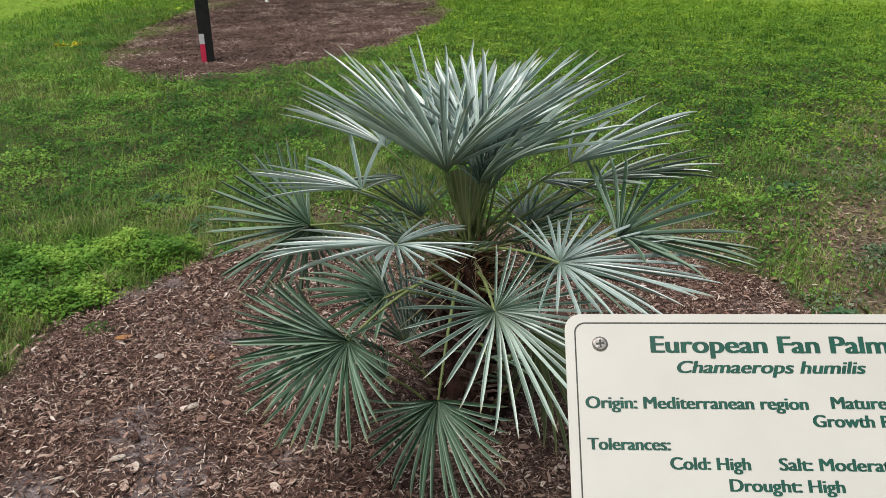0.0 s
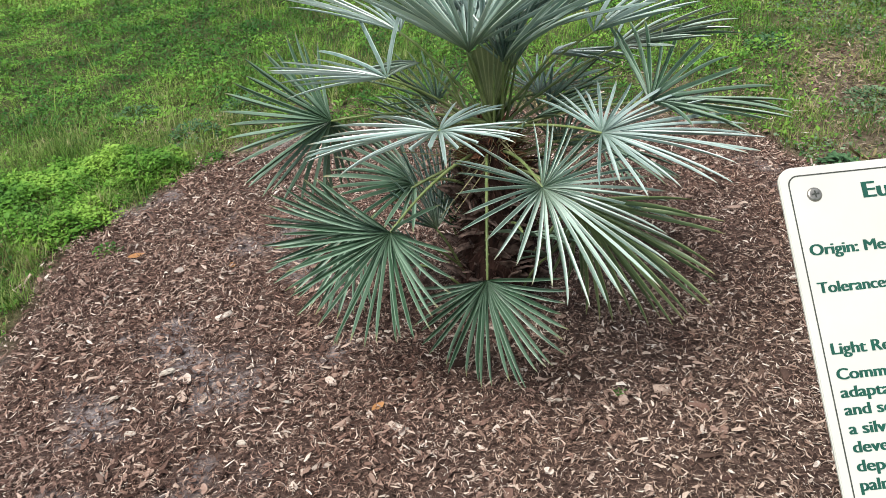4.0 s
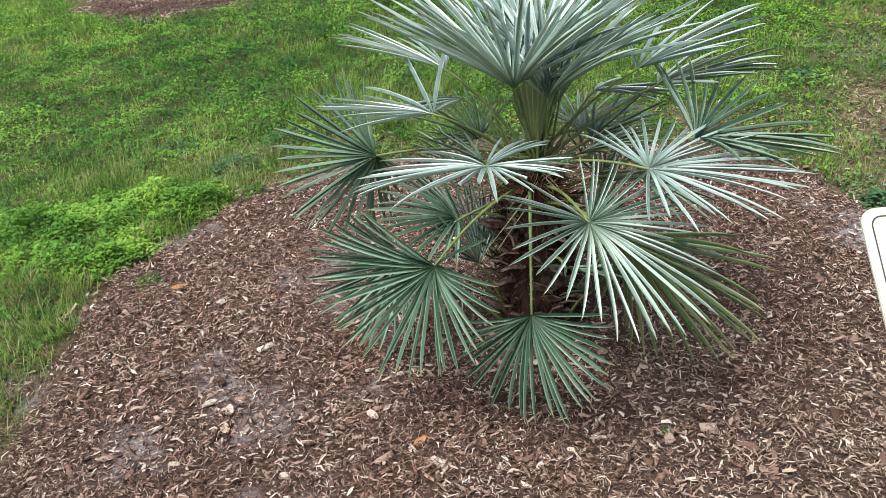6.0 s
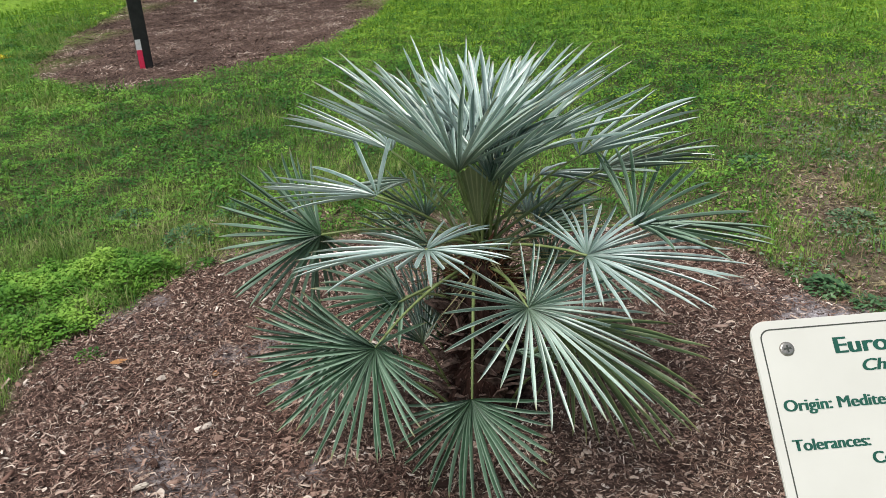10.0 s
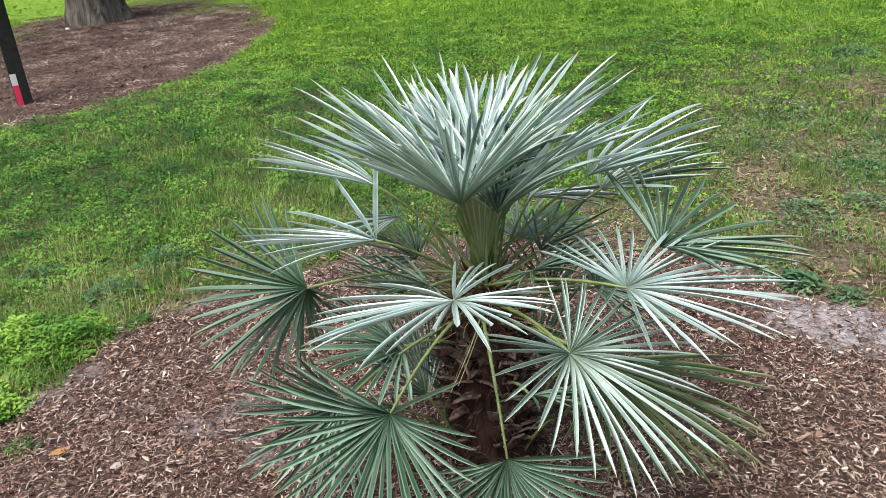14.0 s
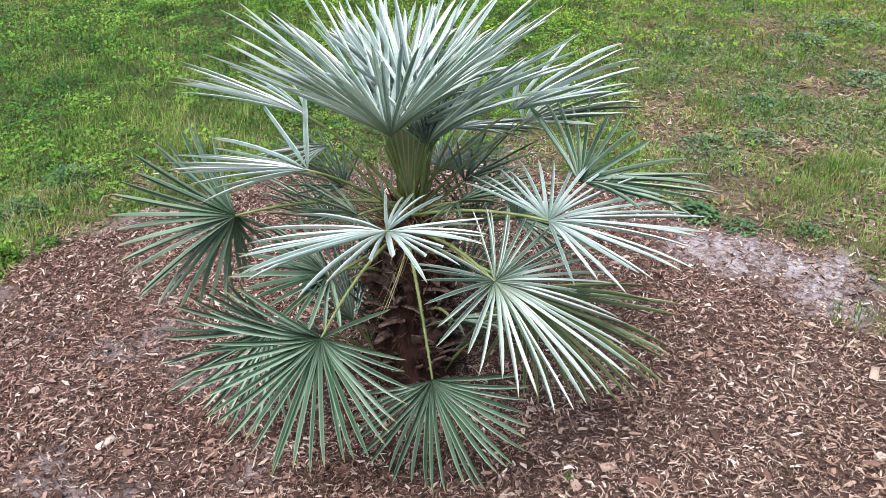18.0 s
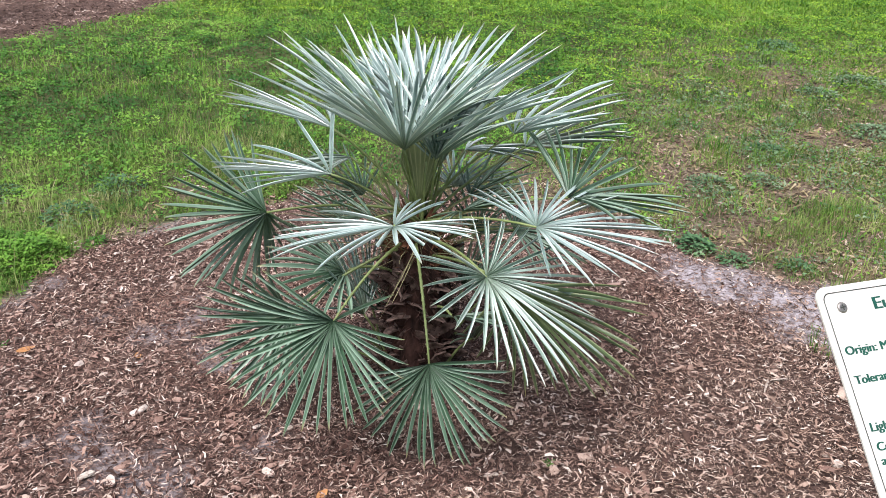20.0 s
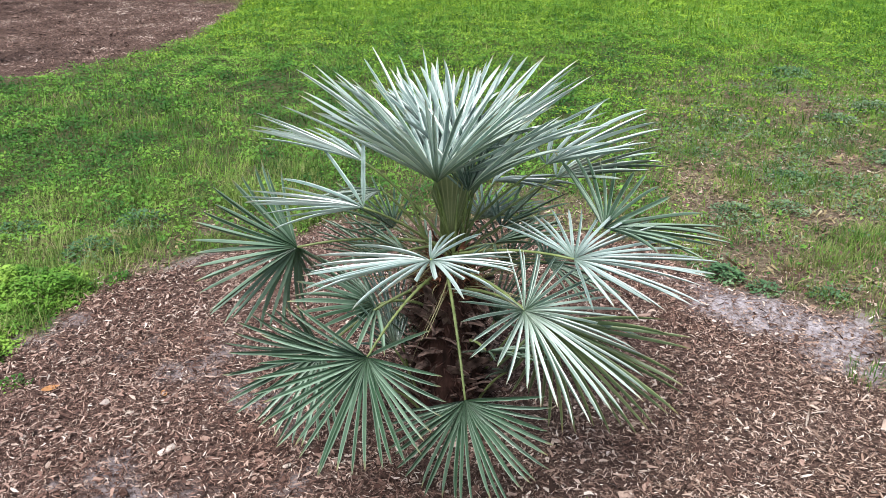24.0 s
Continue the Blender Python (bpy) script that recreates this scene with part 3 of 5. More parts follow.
def palm_trunk():
    pts = [(0.0, 0.0, -0.03), (0.0, 0, 0.08), (0, 0, 0.25), (0.0, 0, 0.42), (0, 0, 0.55), (0, 0, 0.62)]
    bm = tube(pts, [0.125, 0.117, 0.108, 0.10, 0.074, 0.03], 28)
    bmesh.ops.subdivide_edges(bm, edges=[e for e in bm.edges if abs(e.verts[0].co.z - e.verts[1].co.z) > 0.02], cuts=4)
    for v in bm.verts:
        out = Vector((v.co.x, v.co.y, 0))
        if out.length > 1e-4:
            v.co += out.normalized() * (noise.noise(v.co * 26) * 0.014 + noise.noise(v.co * 70) * 0.006)
    trunk = smooth(part("trunk", bm, FIBRE, palm, "shaggy dark brown trunk"))
    r = random.Random(4)
    # dry leaf bases, pointing up and out
    bm = bmesh.new()
    rows = [(-0.028, 0, 0.004), (0.028, 0, 0.004), (0.022, 0.075, 0.016), (-0.022, 0.075, 0.016), (0.004, 0.115, 0.038), (-0.004, 0.115, 0.038)]
    top = [bm.verts.new((x, z + 0.014, y)) for x, y, z in rows]
    low = [bm.verts.new((x * 0.9, z + 0.004, y)) for x, y, z in rows]
    for q in ((0, 1, 2, 3), (3, 2, 4, 5)):
        bm.faces.new([top[i] for i in q])
        bm.faces.new([low[i] for i in reversed(q)])
    for a, b in ((0, 1), (1, 2), (2, 4), (4, 5), (5, 3), (3, 0)):
        bm.faces.new((top[a], low[a], low[b], top[b]))
    bmesh.ops.recalc_face_normals(bm, faces=bm.faces)
    me = bpy.data.meshes.new("leaf_base")
    bm.to_mesh(me)
    bm.free()
    me.materials.append(BOOT)
    for i in range(190):
        z, a = 0.01 + 0.47 * i / 190 + r.uniform(-0.02, 0.02), i * 2.39996 + r.uniform(-0.2, 0.2)
        s = r.uniform(0.3, 0.8)
        m = Matrix.Translation((0, 0, z)) @ Matrix.Rotation(a, 4, "Z") @ Matrix.Translation((0, 0.098, 0)) @ Matrix.Rotation(radians(r.uniform(-75, 12)), 4, "X") @ Matrix.Rotation(radians(r.gauss(0, 50)), 4, "Y") @ Matrix.Scale(s, 4)
        part("leaf_base", me, None, trunk, "", m)
    # rusty fibre round the growing point
    bm = bmesh.new()
    for i in range(420):
        a, z = r.uniform(0, 6.283), r.uniform(0.46, 0.625)
        p = Vector((math.cos(a), math.sin(a), 0)) * r.uniform(0.8, 1.05) * (0.095 - 0.36 * max(0, z - 0.5)) + Vector((0, 0, z))
        d = (Vector((math.cos(a + r.uniform(-0.7, 0.7)), math.sin(a + r.uniform(-0.7, 0.7)), r.uniform(-0.5, 1.8)))).normalized() * r.uniform(0.025, 0.065)
        s = d.cross(Vector((r.uniform(-1, 1), r.uniform(-1, 1), 0.3))).normalized() * r.uniform(0.0012, 0.0055)
        q = [bm.verts.new(v) for v in (p - s, p + s, p + d * 0.6 + s, p + d, p + d * 0.6 - s)]
        bm.faces.new(q)
    part("crown_fibre", bm, RUST, trunk, "rusty brown fibre")
    bm = bmesh.new()
    for i in range(1500):
        a, z = r.uniform(0, 6.283), r.uniform(0.02, 0.5)
        p = Vector((math.cos(a), math.sin(a), 0)) * r.uniform(0.096, 0.118) + Vector((0, 0, z))
        d = (Vector((math.cos(a + r.uniform(-1, 1)), math.sin(a + r.uniform(-1, 1)), r.uniform(-1.2, 0.6)))).normalized() * r.uniform(0.02, 0.06)
        s = d.cross(Vector((r.uniform(-1, 1), r.uniform(-1, 1), 0.3))).normalized() * r.uniform(0.0008, 0.0022)
        bm.faces.new([bm.verts.new(v) for v in (p - s, p + s, p + d * 0.6 + s, p + d, p + d * 0.6 - s)])
    part("trunk_fibre", bm, FIBRE, trunk, "loose dark brown fibre")
    # the unopened spear leaves and sheaths in the heart
    for i in range(4):
        a, t = i * 1.57 + 0.3, 0.06 + 0.03 * (i % 3)
        p = [Vector((math.cos(a) * (0.02 + t * s), math.sin(a) * (0.02 + t * s), 0.5 + 0.33 * s)) for s in (0, 0.25, 0.5, 0.75, 1.0)]
        smooth(part("sheath", tube(p, [0.006, 0.0055, 0.005, 0.004, 0.003], 6), STALK, palm))
    # thin loose strands among the stalks
    bm = bmesh.new()
    for i in range(180):
        a, ln = r.uniform(0, 6.283), r.uniform(0.12, 0.42)
        rise = r.uniform(-0.1, 0.9)
        p0 = Vector((math.cos(a) * 0.05, math.sin(a) * 0.05, r.uniform(0.5, 0.62)))
        d = Vector((math.cos(a), math.sin(a), rise)).normalized() * ln
        bend = Vector((r.uniform(-0.05, 0.05), r.uniform(-0.05, 0.05), -0.12 * ln))
        w = d.cross(Vector((r.uniform(-1, 1), r.uniform(-1, 1), 0.5))).normalized() * r.uniform(0.001, 0.0027)
        row = [(p0 + d * t + bend * t * t, 1 - 0.7 * t) for t in (0.0, 0.3, 0.6, 0.85, 1.0)]
        vs = [(bm.verts.new(p - w * k), bm.verts.new(p + w * k)) for p, k in row]
        for q0, q1 in zip(vs, vs[1:]):
            bm.faces.new((q0[0], q0[1], q1[1], q1[0]))
    part("loose_strand", bm, STRAND, palm, "thin olive and straw strands between the stalks")


def pleated_blade(base, lean, turn, length, spread, folds):
    """A young leaf not yet split: one accordion-pleated triangular blade standing up from the heart."""
    verts, uv, faces, rows = [], [], [], 8
    for i in range(rows):
        s = 0.04 + 0.96 * i / (rows - 1)
        for k in range(2 * folds + 1):
            q = k / (2 * folds) - 0.5
            th, ln = q * radians(spread), length * s * (1 - 0.2 * (2 * abs(q)) ** 3 * s)
            zig = (0.009 if k % 2 else -0.009) * s
            verts.append((ln * math.sin(th), -zig + 0.30 * ln * q * q, ln * math.cos(th)))
            uv.append((0.85 * s, 1.0 if k % 2 else 0.0))
    w = 2 * folds + 1
    for i in range(rows - 1):
        for k in range(w - 1):
            faces.append((i * w + k, i * w + k + 1, (i + 1) * w + k + 1, (i + 1) * w + k))
    m = Matrix.Translation(Vector(base) - palm.location) @ Matrix.Rotation(radians(turn), 4, "Z") @ Matrix.Rotation(radians(lean), 4, "X")
    blade = part("young_blade", fast_mesh("young_blade", np.array(verts), np.array(faces), np.array(uv)), FROND_YOUNG, palm, "young pleated green blade rising from the heart", m)
    for side in (-1, 1):
        th = side * radians(spread) / 2
        p = [(length * s * math.sin(th) * 1.02, 0.075 * length * s, length * s * math.cos(th)) for s in (0.0, 0.3, 0.6, 0.8)]
        smooth(part("blade_edge", tube(p, [0.0045, 0.004, 0.003, 0.0015], 6), STALK, blade, "yellow-green rib along the blade's edge"))


palm_trunk()
pleated_blade((0.088, -0.040, 0.662), 5, 6, 0.215, 42, 9)
pleated_blade((0.100, -0.005, 0.655), 6, -24, 0.215, 36, 7)
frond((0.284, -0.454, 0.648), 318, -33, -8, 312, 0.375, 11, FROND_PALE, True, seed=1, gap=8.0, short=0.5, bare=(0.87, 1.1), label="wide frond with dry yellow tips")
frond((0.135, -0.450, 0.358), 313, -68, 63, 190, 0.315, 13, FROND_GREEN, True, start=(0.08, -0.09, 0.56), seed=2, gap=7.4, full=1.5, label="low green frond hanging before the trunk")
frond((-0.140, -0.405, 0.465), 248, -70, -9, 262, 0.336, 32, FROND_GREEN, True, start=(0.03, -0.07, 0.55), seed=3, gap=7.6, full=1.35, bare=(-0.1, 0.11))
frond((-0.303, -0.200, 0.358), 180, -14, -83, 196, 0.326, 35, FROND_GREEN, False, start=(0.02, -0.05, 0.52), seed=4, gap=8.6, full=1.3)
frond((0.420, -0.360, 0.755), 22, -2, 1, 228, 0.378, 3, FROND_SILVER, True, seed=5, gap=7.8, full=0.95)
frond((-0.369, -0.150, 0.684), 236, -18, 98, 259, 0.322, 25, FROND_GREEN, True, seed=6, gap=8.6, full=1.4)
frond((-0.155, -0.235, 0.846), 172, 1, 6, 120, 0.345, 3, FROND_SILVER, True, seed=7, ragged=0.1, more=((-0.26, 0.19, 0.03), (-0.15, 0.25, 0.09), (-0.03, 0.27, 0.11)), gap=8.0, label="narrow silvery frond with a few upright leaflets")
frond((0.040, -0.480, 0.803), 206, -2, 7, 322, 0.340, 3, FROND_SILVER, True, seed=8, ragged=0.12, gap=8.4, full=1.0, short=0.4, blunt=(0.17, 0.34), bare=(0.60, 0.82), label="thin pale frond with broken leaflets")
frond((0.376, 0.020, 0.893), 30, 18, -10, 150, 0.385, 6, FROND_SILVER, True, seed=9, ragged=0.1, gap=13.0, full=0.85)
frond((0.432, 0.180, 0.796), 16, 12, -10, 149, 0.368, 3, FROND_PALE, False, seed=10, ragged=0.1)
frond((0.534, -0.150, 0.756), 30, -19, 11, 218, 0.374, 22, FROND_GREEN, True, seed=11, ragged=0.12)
frond((-0.178, 0.000, 0.902), 152, 2, 16, 110, 0.40, 10, FROND_SILVER, True, seed=12, gap=6.5, full=1.1)
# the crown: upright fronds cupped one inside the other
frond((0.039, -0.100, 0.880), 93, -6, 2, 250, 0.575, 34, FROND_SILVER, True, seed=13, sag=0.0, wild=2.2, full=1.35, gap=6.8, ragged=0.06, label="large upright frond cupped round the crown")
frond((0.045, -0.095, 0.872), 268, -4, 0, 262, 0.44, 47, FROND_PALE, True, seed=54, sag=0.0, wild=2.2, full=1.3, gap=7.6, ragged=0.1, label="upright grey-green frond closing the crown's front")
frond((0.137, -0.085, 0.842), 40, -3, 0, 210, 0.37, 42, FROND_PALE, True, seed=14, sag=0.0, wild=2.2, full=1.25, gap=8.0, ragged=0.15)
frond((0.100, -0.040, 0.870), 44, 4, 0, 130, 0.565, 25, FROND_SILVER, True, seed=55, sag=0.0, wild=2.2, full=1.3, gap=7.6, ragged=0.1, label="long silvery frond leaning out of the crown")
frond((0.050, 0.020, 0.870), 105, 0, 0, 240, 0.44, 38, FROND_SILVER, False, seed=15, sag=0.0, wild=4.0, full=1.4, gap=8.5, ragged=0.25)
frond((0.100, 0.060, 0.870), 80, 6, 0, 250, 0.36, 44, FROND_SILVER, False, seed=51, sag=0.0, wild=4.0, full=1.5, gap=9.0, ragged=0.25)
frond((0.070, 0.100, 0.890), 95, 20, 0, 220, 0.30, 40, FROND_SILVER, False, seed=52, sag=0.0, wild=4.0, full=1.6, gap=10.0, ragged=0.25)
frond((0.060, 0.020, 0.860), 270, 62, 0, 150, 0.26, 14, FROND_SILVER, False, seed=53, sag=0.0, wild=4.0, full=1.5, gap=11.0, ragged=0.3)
frond((0.150, -0.03, 0.80), 310, 55, 0, 120, 0.22, 25, FROND, False, seed=19, sag=0.0)
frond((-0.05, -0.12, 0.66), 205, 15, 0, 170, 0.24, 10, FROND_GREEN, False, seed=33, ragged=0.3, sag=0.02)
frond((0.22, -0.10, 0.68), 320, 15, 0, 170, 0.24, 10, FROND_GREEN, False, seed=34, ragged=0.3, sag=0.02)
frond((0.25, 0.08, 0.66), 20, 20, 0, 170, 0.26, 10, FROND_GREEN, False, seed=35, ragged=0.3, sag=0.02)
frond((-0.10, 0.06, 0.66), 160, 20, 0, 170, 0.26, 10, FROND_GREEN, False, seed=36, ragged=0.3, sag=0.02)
frond((0.235, 0.280, 0.745), 12, -6, -12, 150, 0.30, 5, FROND_SILVER, False, seed=16)
frond((-0.13, 0.03, 0.80), 205, -8, 10, 120, 0.24, 5, FROND_PALE, False, seed=17)
# smaller and lower leaves behind and under these
frond((0.36, -0.36, 0.56), 338, -52, -78, 150, 0.44, 8, FROND_OLIVE, False, start=(0.12, -0.05, 0.5), seed=18, gap=6.5, full=1.5)
frond((-0.10, 0.08, 0.28), 110, 55, 20, 150, 0.28, 5, FROND, False, start=(-0.05, 0.1, 0.02), seed=21)
frond((0.40, 0.05, 0.55), 20, -20, 10, 200, 0.28, 5, FROND_GREEN, False, start=(0.15, 0.04, 0.5), seed=22)
frond((0.28, 0.12, 0.50), 60, 40, 10, 150, 0.26, 5, FROND_GREEN, False, start=(0.15, 0.06, 0.4), seed=23)
frond((-0.20, -0.02, 0.20), 200, 20, 30, 150, 0.22, 5, FROND_GREEN, False, start=(-0.02, 0.05, 0.03), seed=26)
frond((0.02, 0.22, 0.42), 95, 45, 0, 140, 0.25, 5, FROND_GREEN, False, start=(0.06, 0.08, 0.2), seed=27)
frond((0.30, 0.02, 0.30), 340, 25, -20, 150, 0.22, 5, FROND_GREEN, False, start=(0.16, 0.02, 0.03), seed=28)
frond((-0.16, 0.16, 0.50), 140, 20, 10, 160, 0.26, 5, FROND_GREEN, False, start=(0.02, 0.05, 0.45), seed=29)
frond((0.20, 0.25, 0.62), 70, 10, 0, 170, 0.28, 5, FROND, False, seed=30)
# shoots from the foot of the trunk
frond((-0.09, -0.10, 0.30), 150, 62, 10, 130, 0.30, 8, FROND, False, start=(0.0, -0.03, 0.02), seed=41)
frond((-0.02, 0.02, 0.22), 130, 70, 20, 120, 0.26, 8, FROND_GREEN, False, start=(0.02, 0.02, 0.02), seed=42)
frond((-0.14, -0.16, 0.20), 190, 35, 10, 170, 0.24, 8, FROND_GREEN, False, start=(0.0, -0.06, 0.02), seed=43)
frond((0.27, -0.16, 0.26), 330, 45, -10, 150, 0.25, 8, FROND_GREEN, False, start=(0.16, -0.05, 0.02), seed=44)
frond((0.24, 0.10, 0.30), 20, 60, 0, 150, 0.28, 8, FROND_GREEN, False, start=(0.14, 0.05, 0.02), seed=45)
frond((0.20, -0.20, 0.36), 320, 10, -20, 160, 0.24, 8, FROND_GREEN, False, start=(0.13, -0.06, 0.3), seed=46)
frond((-0.15, -0.10, 0.46), 205, 10, -20, 170, 0.28, 10, FROND_GREEN, False, start=(0.03, -0.04, 0.42), seed=47, full=1.5)

# ---- the sign ----
def plant_sign():
    mid = Vector((0.8014, -1.5422, 1.0905))
    ex, ey = Vector((0.9644, 0.2637, 0.0209)), Vector((-0.1991, 0.6715, 0.7137))
    ez = ex.cross(ey).normalized()
    sign = tagged(new("plant_sign"), "cream plastic plant sign with green lettering on a square black post", "sign")
    sign.location = (mid.x, mid.y, 0.0)
    face = Matrix.Translation(mid - sign.location) @ Matrix((ex, ey, ez)).transposed().to_4x4() @ Matrix.Diagonal((1.026, 1.006, 1.026, 1))

    def rounded(w, r, n=7):
        pts = []
        for cx, cy, a0 in ((1, 1, 0), (-1, 1, 90), (-1, -1, 180), (1, -1, 270)):
            for i in range(n):
                a = radians(a0 + 90 * i / (n - 1))
                pts.append((cx * (w - r) + r * math.cos(a), cy * (w - r) + r * math.sin(a)))
        return pts
    bm = bmesh.new()
    f = bm.faces.new([bm.verts.new((x, y, -0.0035)) for x, y in rounded(0.165, 0.014)])
    ext = bmesh.ops.extrude_face_region(bm, geom=[f])
    bmesh.ops.translate(bm, verts=[v for v in ext["geom"] if isinstance(v, bmesh.types.BMVert)], vec=(0, 0, 0.0035))
    bmesh.ops.recalc_face_normals(bm, faces=bm.faces)
    bmesh.ops.bevel(bm, geom=[e for e in bm.edges if e.calc_face_angle(0) > 1.2], offset=0.0008, segments=2, affect="EDGES")
    panel = part("panel", bm, PLASTIC, sign, "square cream panel with rounded corners", face)
    bm = bmesh.new()
    a, b = rounded(0.1573, 0.009), rounded(0.1561, 0.0082)
    va, vb = [bm.verts.new((x, y, 0.0003)) for x, y in a], [bm.verts.new((x, y, 0.0003)) for x, y in b]
    for i in range(len(va)):
        j = (i + 1) % len(va)
        bm.faces.new((va[i], va[j], vb[j], vb[i]))
    part("border_line", bm, RULE, panel, "thin dark border line")

    def line(words, x, y, width, cap, lean=0.0):
        cu = bpy.data.curves.new("text", "FONT")
        cu.body, cu.size, cu.shear, cu.offset, cu.resolution_u = words, 1.0, lean, 0.0, 4
        ob = new("text", cu)
        bpy.context.view_layer.update()
        me = bpy.data.meshes.new_from_object(ob.evaluated_get(bpy.context.evaluated_depsgraph_get()))
        bpy.data.objects.remove(ob)
        co = np.empty(len(me.vertices) * 3, np.float32)
        me.vertices.foreach_get("co", co)
        co = co.reshape(-1, 3)
        lo, hi = co[:, 0].min(), co[:, 0].max()
        co[:, 0] = (co[:, 0] - lo) * width / (hi - lo)
        co[:, 1] *= cap / 0.729
        co[:, 2] = 0.0004
        me.calc_loop_triangles()
        tri, bold = np.array([t.vertices[:] for t in me.loop_triangles]), cap * 0.065
        me = fast_mesh("text_line", np.concatenate([co + (bold * s, 0, 0.00005 * s) for s in (-1, -0.33, 0.33, 1)]), np.concatenate([tri + len(co) * s for s in (0, 1, 2, 3)]))
        part("text_line", me, LETTER, panel, "", Matrix.Translation((x, y, 0)))

    def bar(x, y, width, cap):
        bm = bmesh.new()
        bm.faces.new([bm.verts.new(v) for v in ((x, y, 0.0004), (x + width, y, 0.0004), (x + width, y + cap, 0.0004), (x, y + cap, 0.0004))])
        part("bar", bm, LETTER, panel, "plain green bar")
    line("European Fan Palm", -0.0941, 0.1309, 0.1901, 0.0153)
    line("Chamaerops humilis", -0.0744, 0.1137, 0.1494, 0.0109, 0.25)
    line("Origin: Mediterranean region", -0.1502, 0.0839, 0.1753, 0.0103)
    line("Mature Ht: 10 Ft", 0.0440, 0.0848, 0.1019, 0.0103)
    line("Growth Rate: Slow", 0.0278, 0.0701, 0.1145, 0.0102)
    line("Tolerances:", -0.1502, 0.0505, 0.0642, 0.0100)
    line("Cold: High", -0.0866, 0.0357, 0.0608, 0.0101)
    line("Salt: Moderate", -0.0031, 0.0359, 0.0905, 0.0101)
    line("Drought: High", -0.0426, 0.0194, 0.0857, 0.0100)
    line("Light Requirement:", -0.1500, -0.0021, 0.1139, 0.0100)
    line("High - Moderate", -0.0233, -0.0023, 0.1029, 0.0100)
    line("Comments: These extremely hardy palms are", -0.1499, -0.0233, 0.2751, 0.0097)
    line("adaptable to a wide range of weather conditions", -0.1499, -0.0383, 0.3036, 0.0097)
    line("and soils. Foliage color can vary from green to", -0.1498, -0.0527, 0.2878, 0.0097)
    line("a silver or blue-green. Cluster forming clumps", -0.1494, -0.0681, 0.2828, 0.0097)
    line("developed from offshoots can be removed", -0.1493, -0.0829, 0.2645, 0.0097)
    line("depending on the desired appearance of the", -0.1493, -0.0979, 0.2755, 0.0097)
    line("palm.", -0.1498, -0.1129, 0.0304, 0.0097)
    line("In memory of:", -0.1265, -0.1312, 0.1055, 0.0108)
    for x, w in ((-0.0133, 0.0268), (0.0215, 0.0085), (0.0390, 0.0310), (0.0773, 0.0501)):
        bar(x, -0.1316, w, 0.0105)
    line("who loved Florida plant life", -0.1014, -0.1491, 0.2054, 0.0108)

    # round-headed cross screws
    bm = bmesh.new()
    prof = [(0.0066, 0.0), (0.0065, 0.0004), (0.0060, 0.0006)]
    rings = [[bm.verts.new((rr * math.cos(k * math.pi / 10), rr * math.sin(k * math.pi / 10), z)) for k in range(20)] for rr, z in prof]
    for p, q in zip(rings, rings[1:]):
        for k in range(20):
            bm.faces.new((p[k], p[(k + 1) % 20], q[(k + 1) % 20], q[k]))
    bm.faces.new(rings[-1])
    washer = bpy.data.meshes.new("washer")
    bm.to_mesh(washer)
    bm.free()
    washer.materials.append(RUBBER)
    bm = bmesh.new()
    prof = [(0.0060, 0.0006), (0.0058, 0.0011), (0.0048, 0.0016), (0.0022, 0.0018)]
    rings = [[bm.verts.new((rr * math.cos(k * math.pi / 10), rr * math.sin(k * math.pi / 10), z)) for k in range(20)] for rr, z in prof]
    for p, q in zip(rings, rings[1:]):
        for k in range(20):
            bm.faces.new((p[k], p[(k + 1) % 20], q[(k + 1) % 20], q[k]))
    bm.faces.new(rings[-1])
    head = bpy.data.meshes.new("screw")
    bm.to_mesh(head)
    bm.free()
    head.materials.append(STEEL)
    bm = bmesh.new()
    for w, h in ((0.0034, 0.0008), (0.0008, 0.0034)):
        bm.faces.new([bm.verts.new(v) for v in ((-w, -h, 0.0020), (w, -h, 0.0020), (w, h, 0.0020 + (w < h) * 0.0001), (-w, h, 0.0020 + (w < h) * 0.0001))])
    slot = bpy.data.meshes.new("cross_slot")
    bm.to_mesh(slot)
    bm.free()
    slot.materials.append(RULE)
    for x, y, turn in ((-0.1363, 0.1383, 5), (0.1363, 0.1383, 30), (-0.1363, -0.1383, 60), (0.1363, -0.1383, 35)):
        wa = part("washer", washer, None, panel, "", Matrix.Translation((x, y, 0)))
        sc = part("screw", head, None, wa, "cross-head steel screw")
        sc.data = head
        bpy.context.view_layer.update()
        part("cross_slot", slot, None, panel, "", Matrix.Translation((x, y, 0)) @ Matrix.Rotation(radians(turn), 4, "Z"))
    # backing plate and stake
    bm = bmesh.new()
    bmesh.ops.create_cube(bm, size=1.0, matrix=Matrix.Translation((0, 0, -0.0065)) @ Matrix.Diagonal((0.20, 0.20, 0.005, 1)))
    bmesh.ops.bevel(bm, geom=list(bm.edges), offset=0.001, segments=1, affect="EDGES")
    part("backing_plate", bm, BLACK, sign, "black metal backing plate", face)
    # square post, its top cut to the slope of the panel
    foot = mid - sign.location - ez * 0.012
    yaw = Matrix.Rotation(math.atan2(ex.y, ex.x), 4, "Z")
    bm = bmesh.new()
    half, pts = 0.06, []
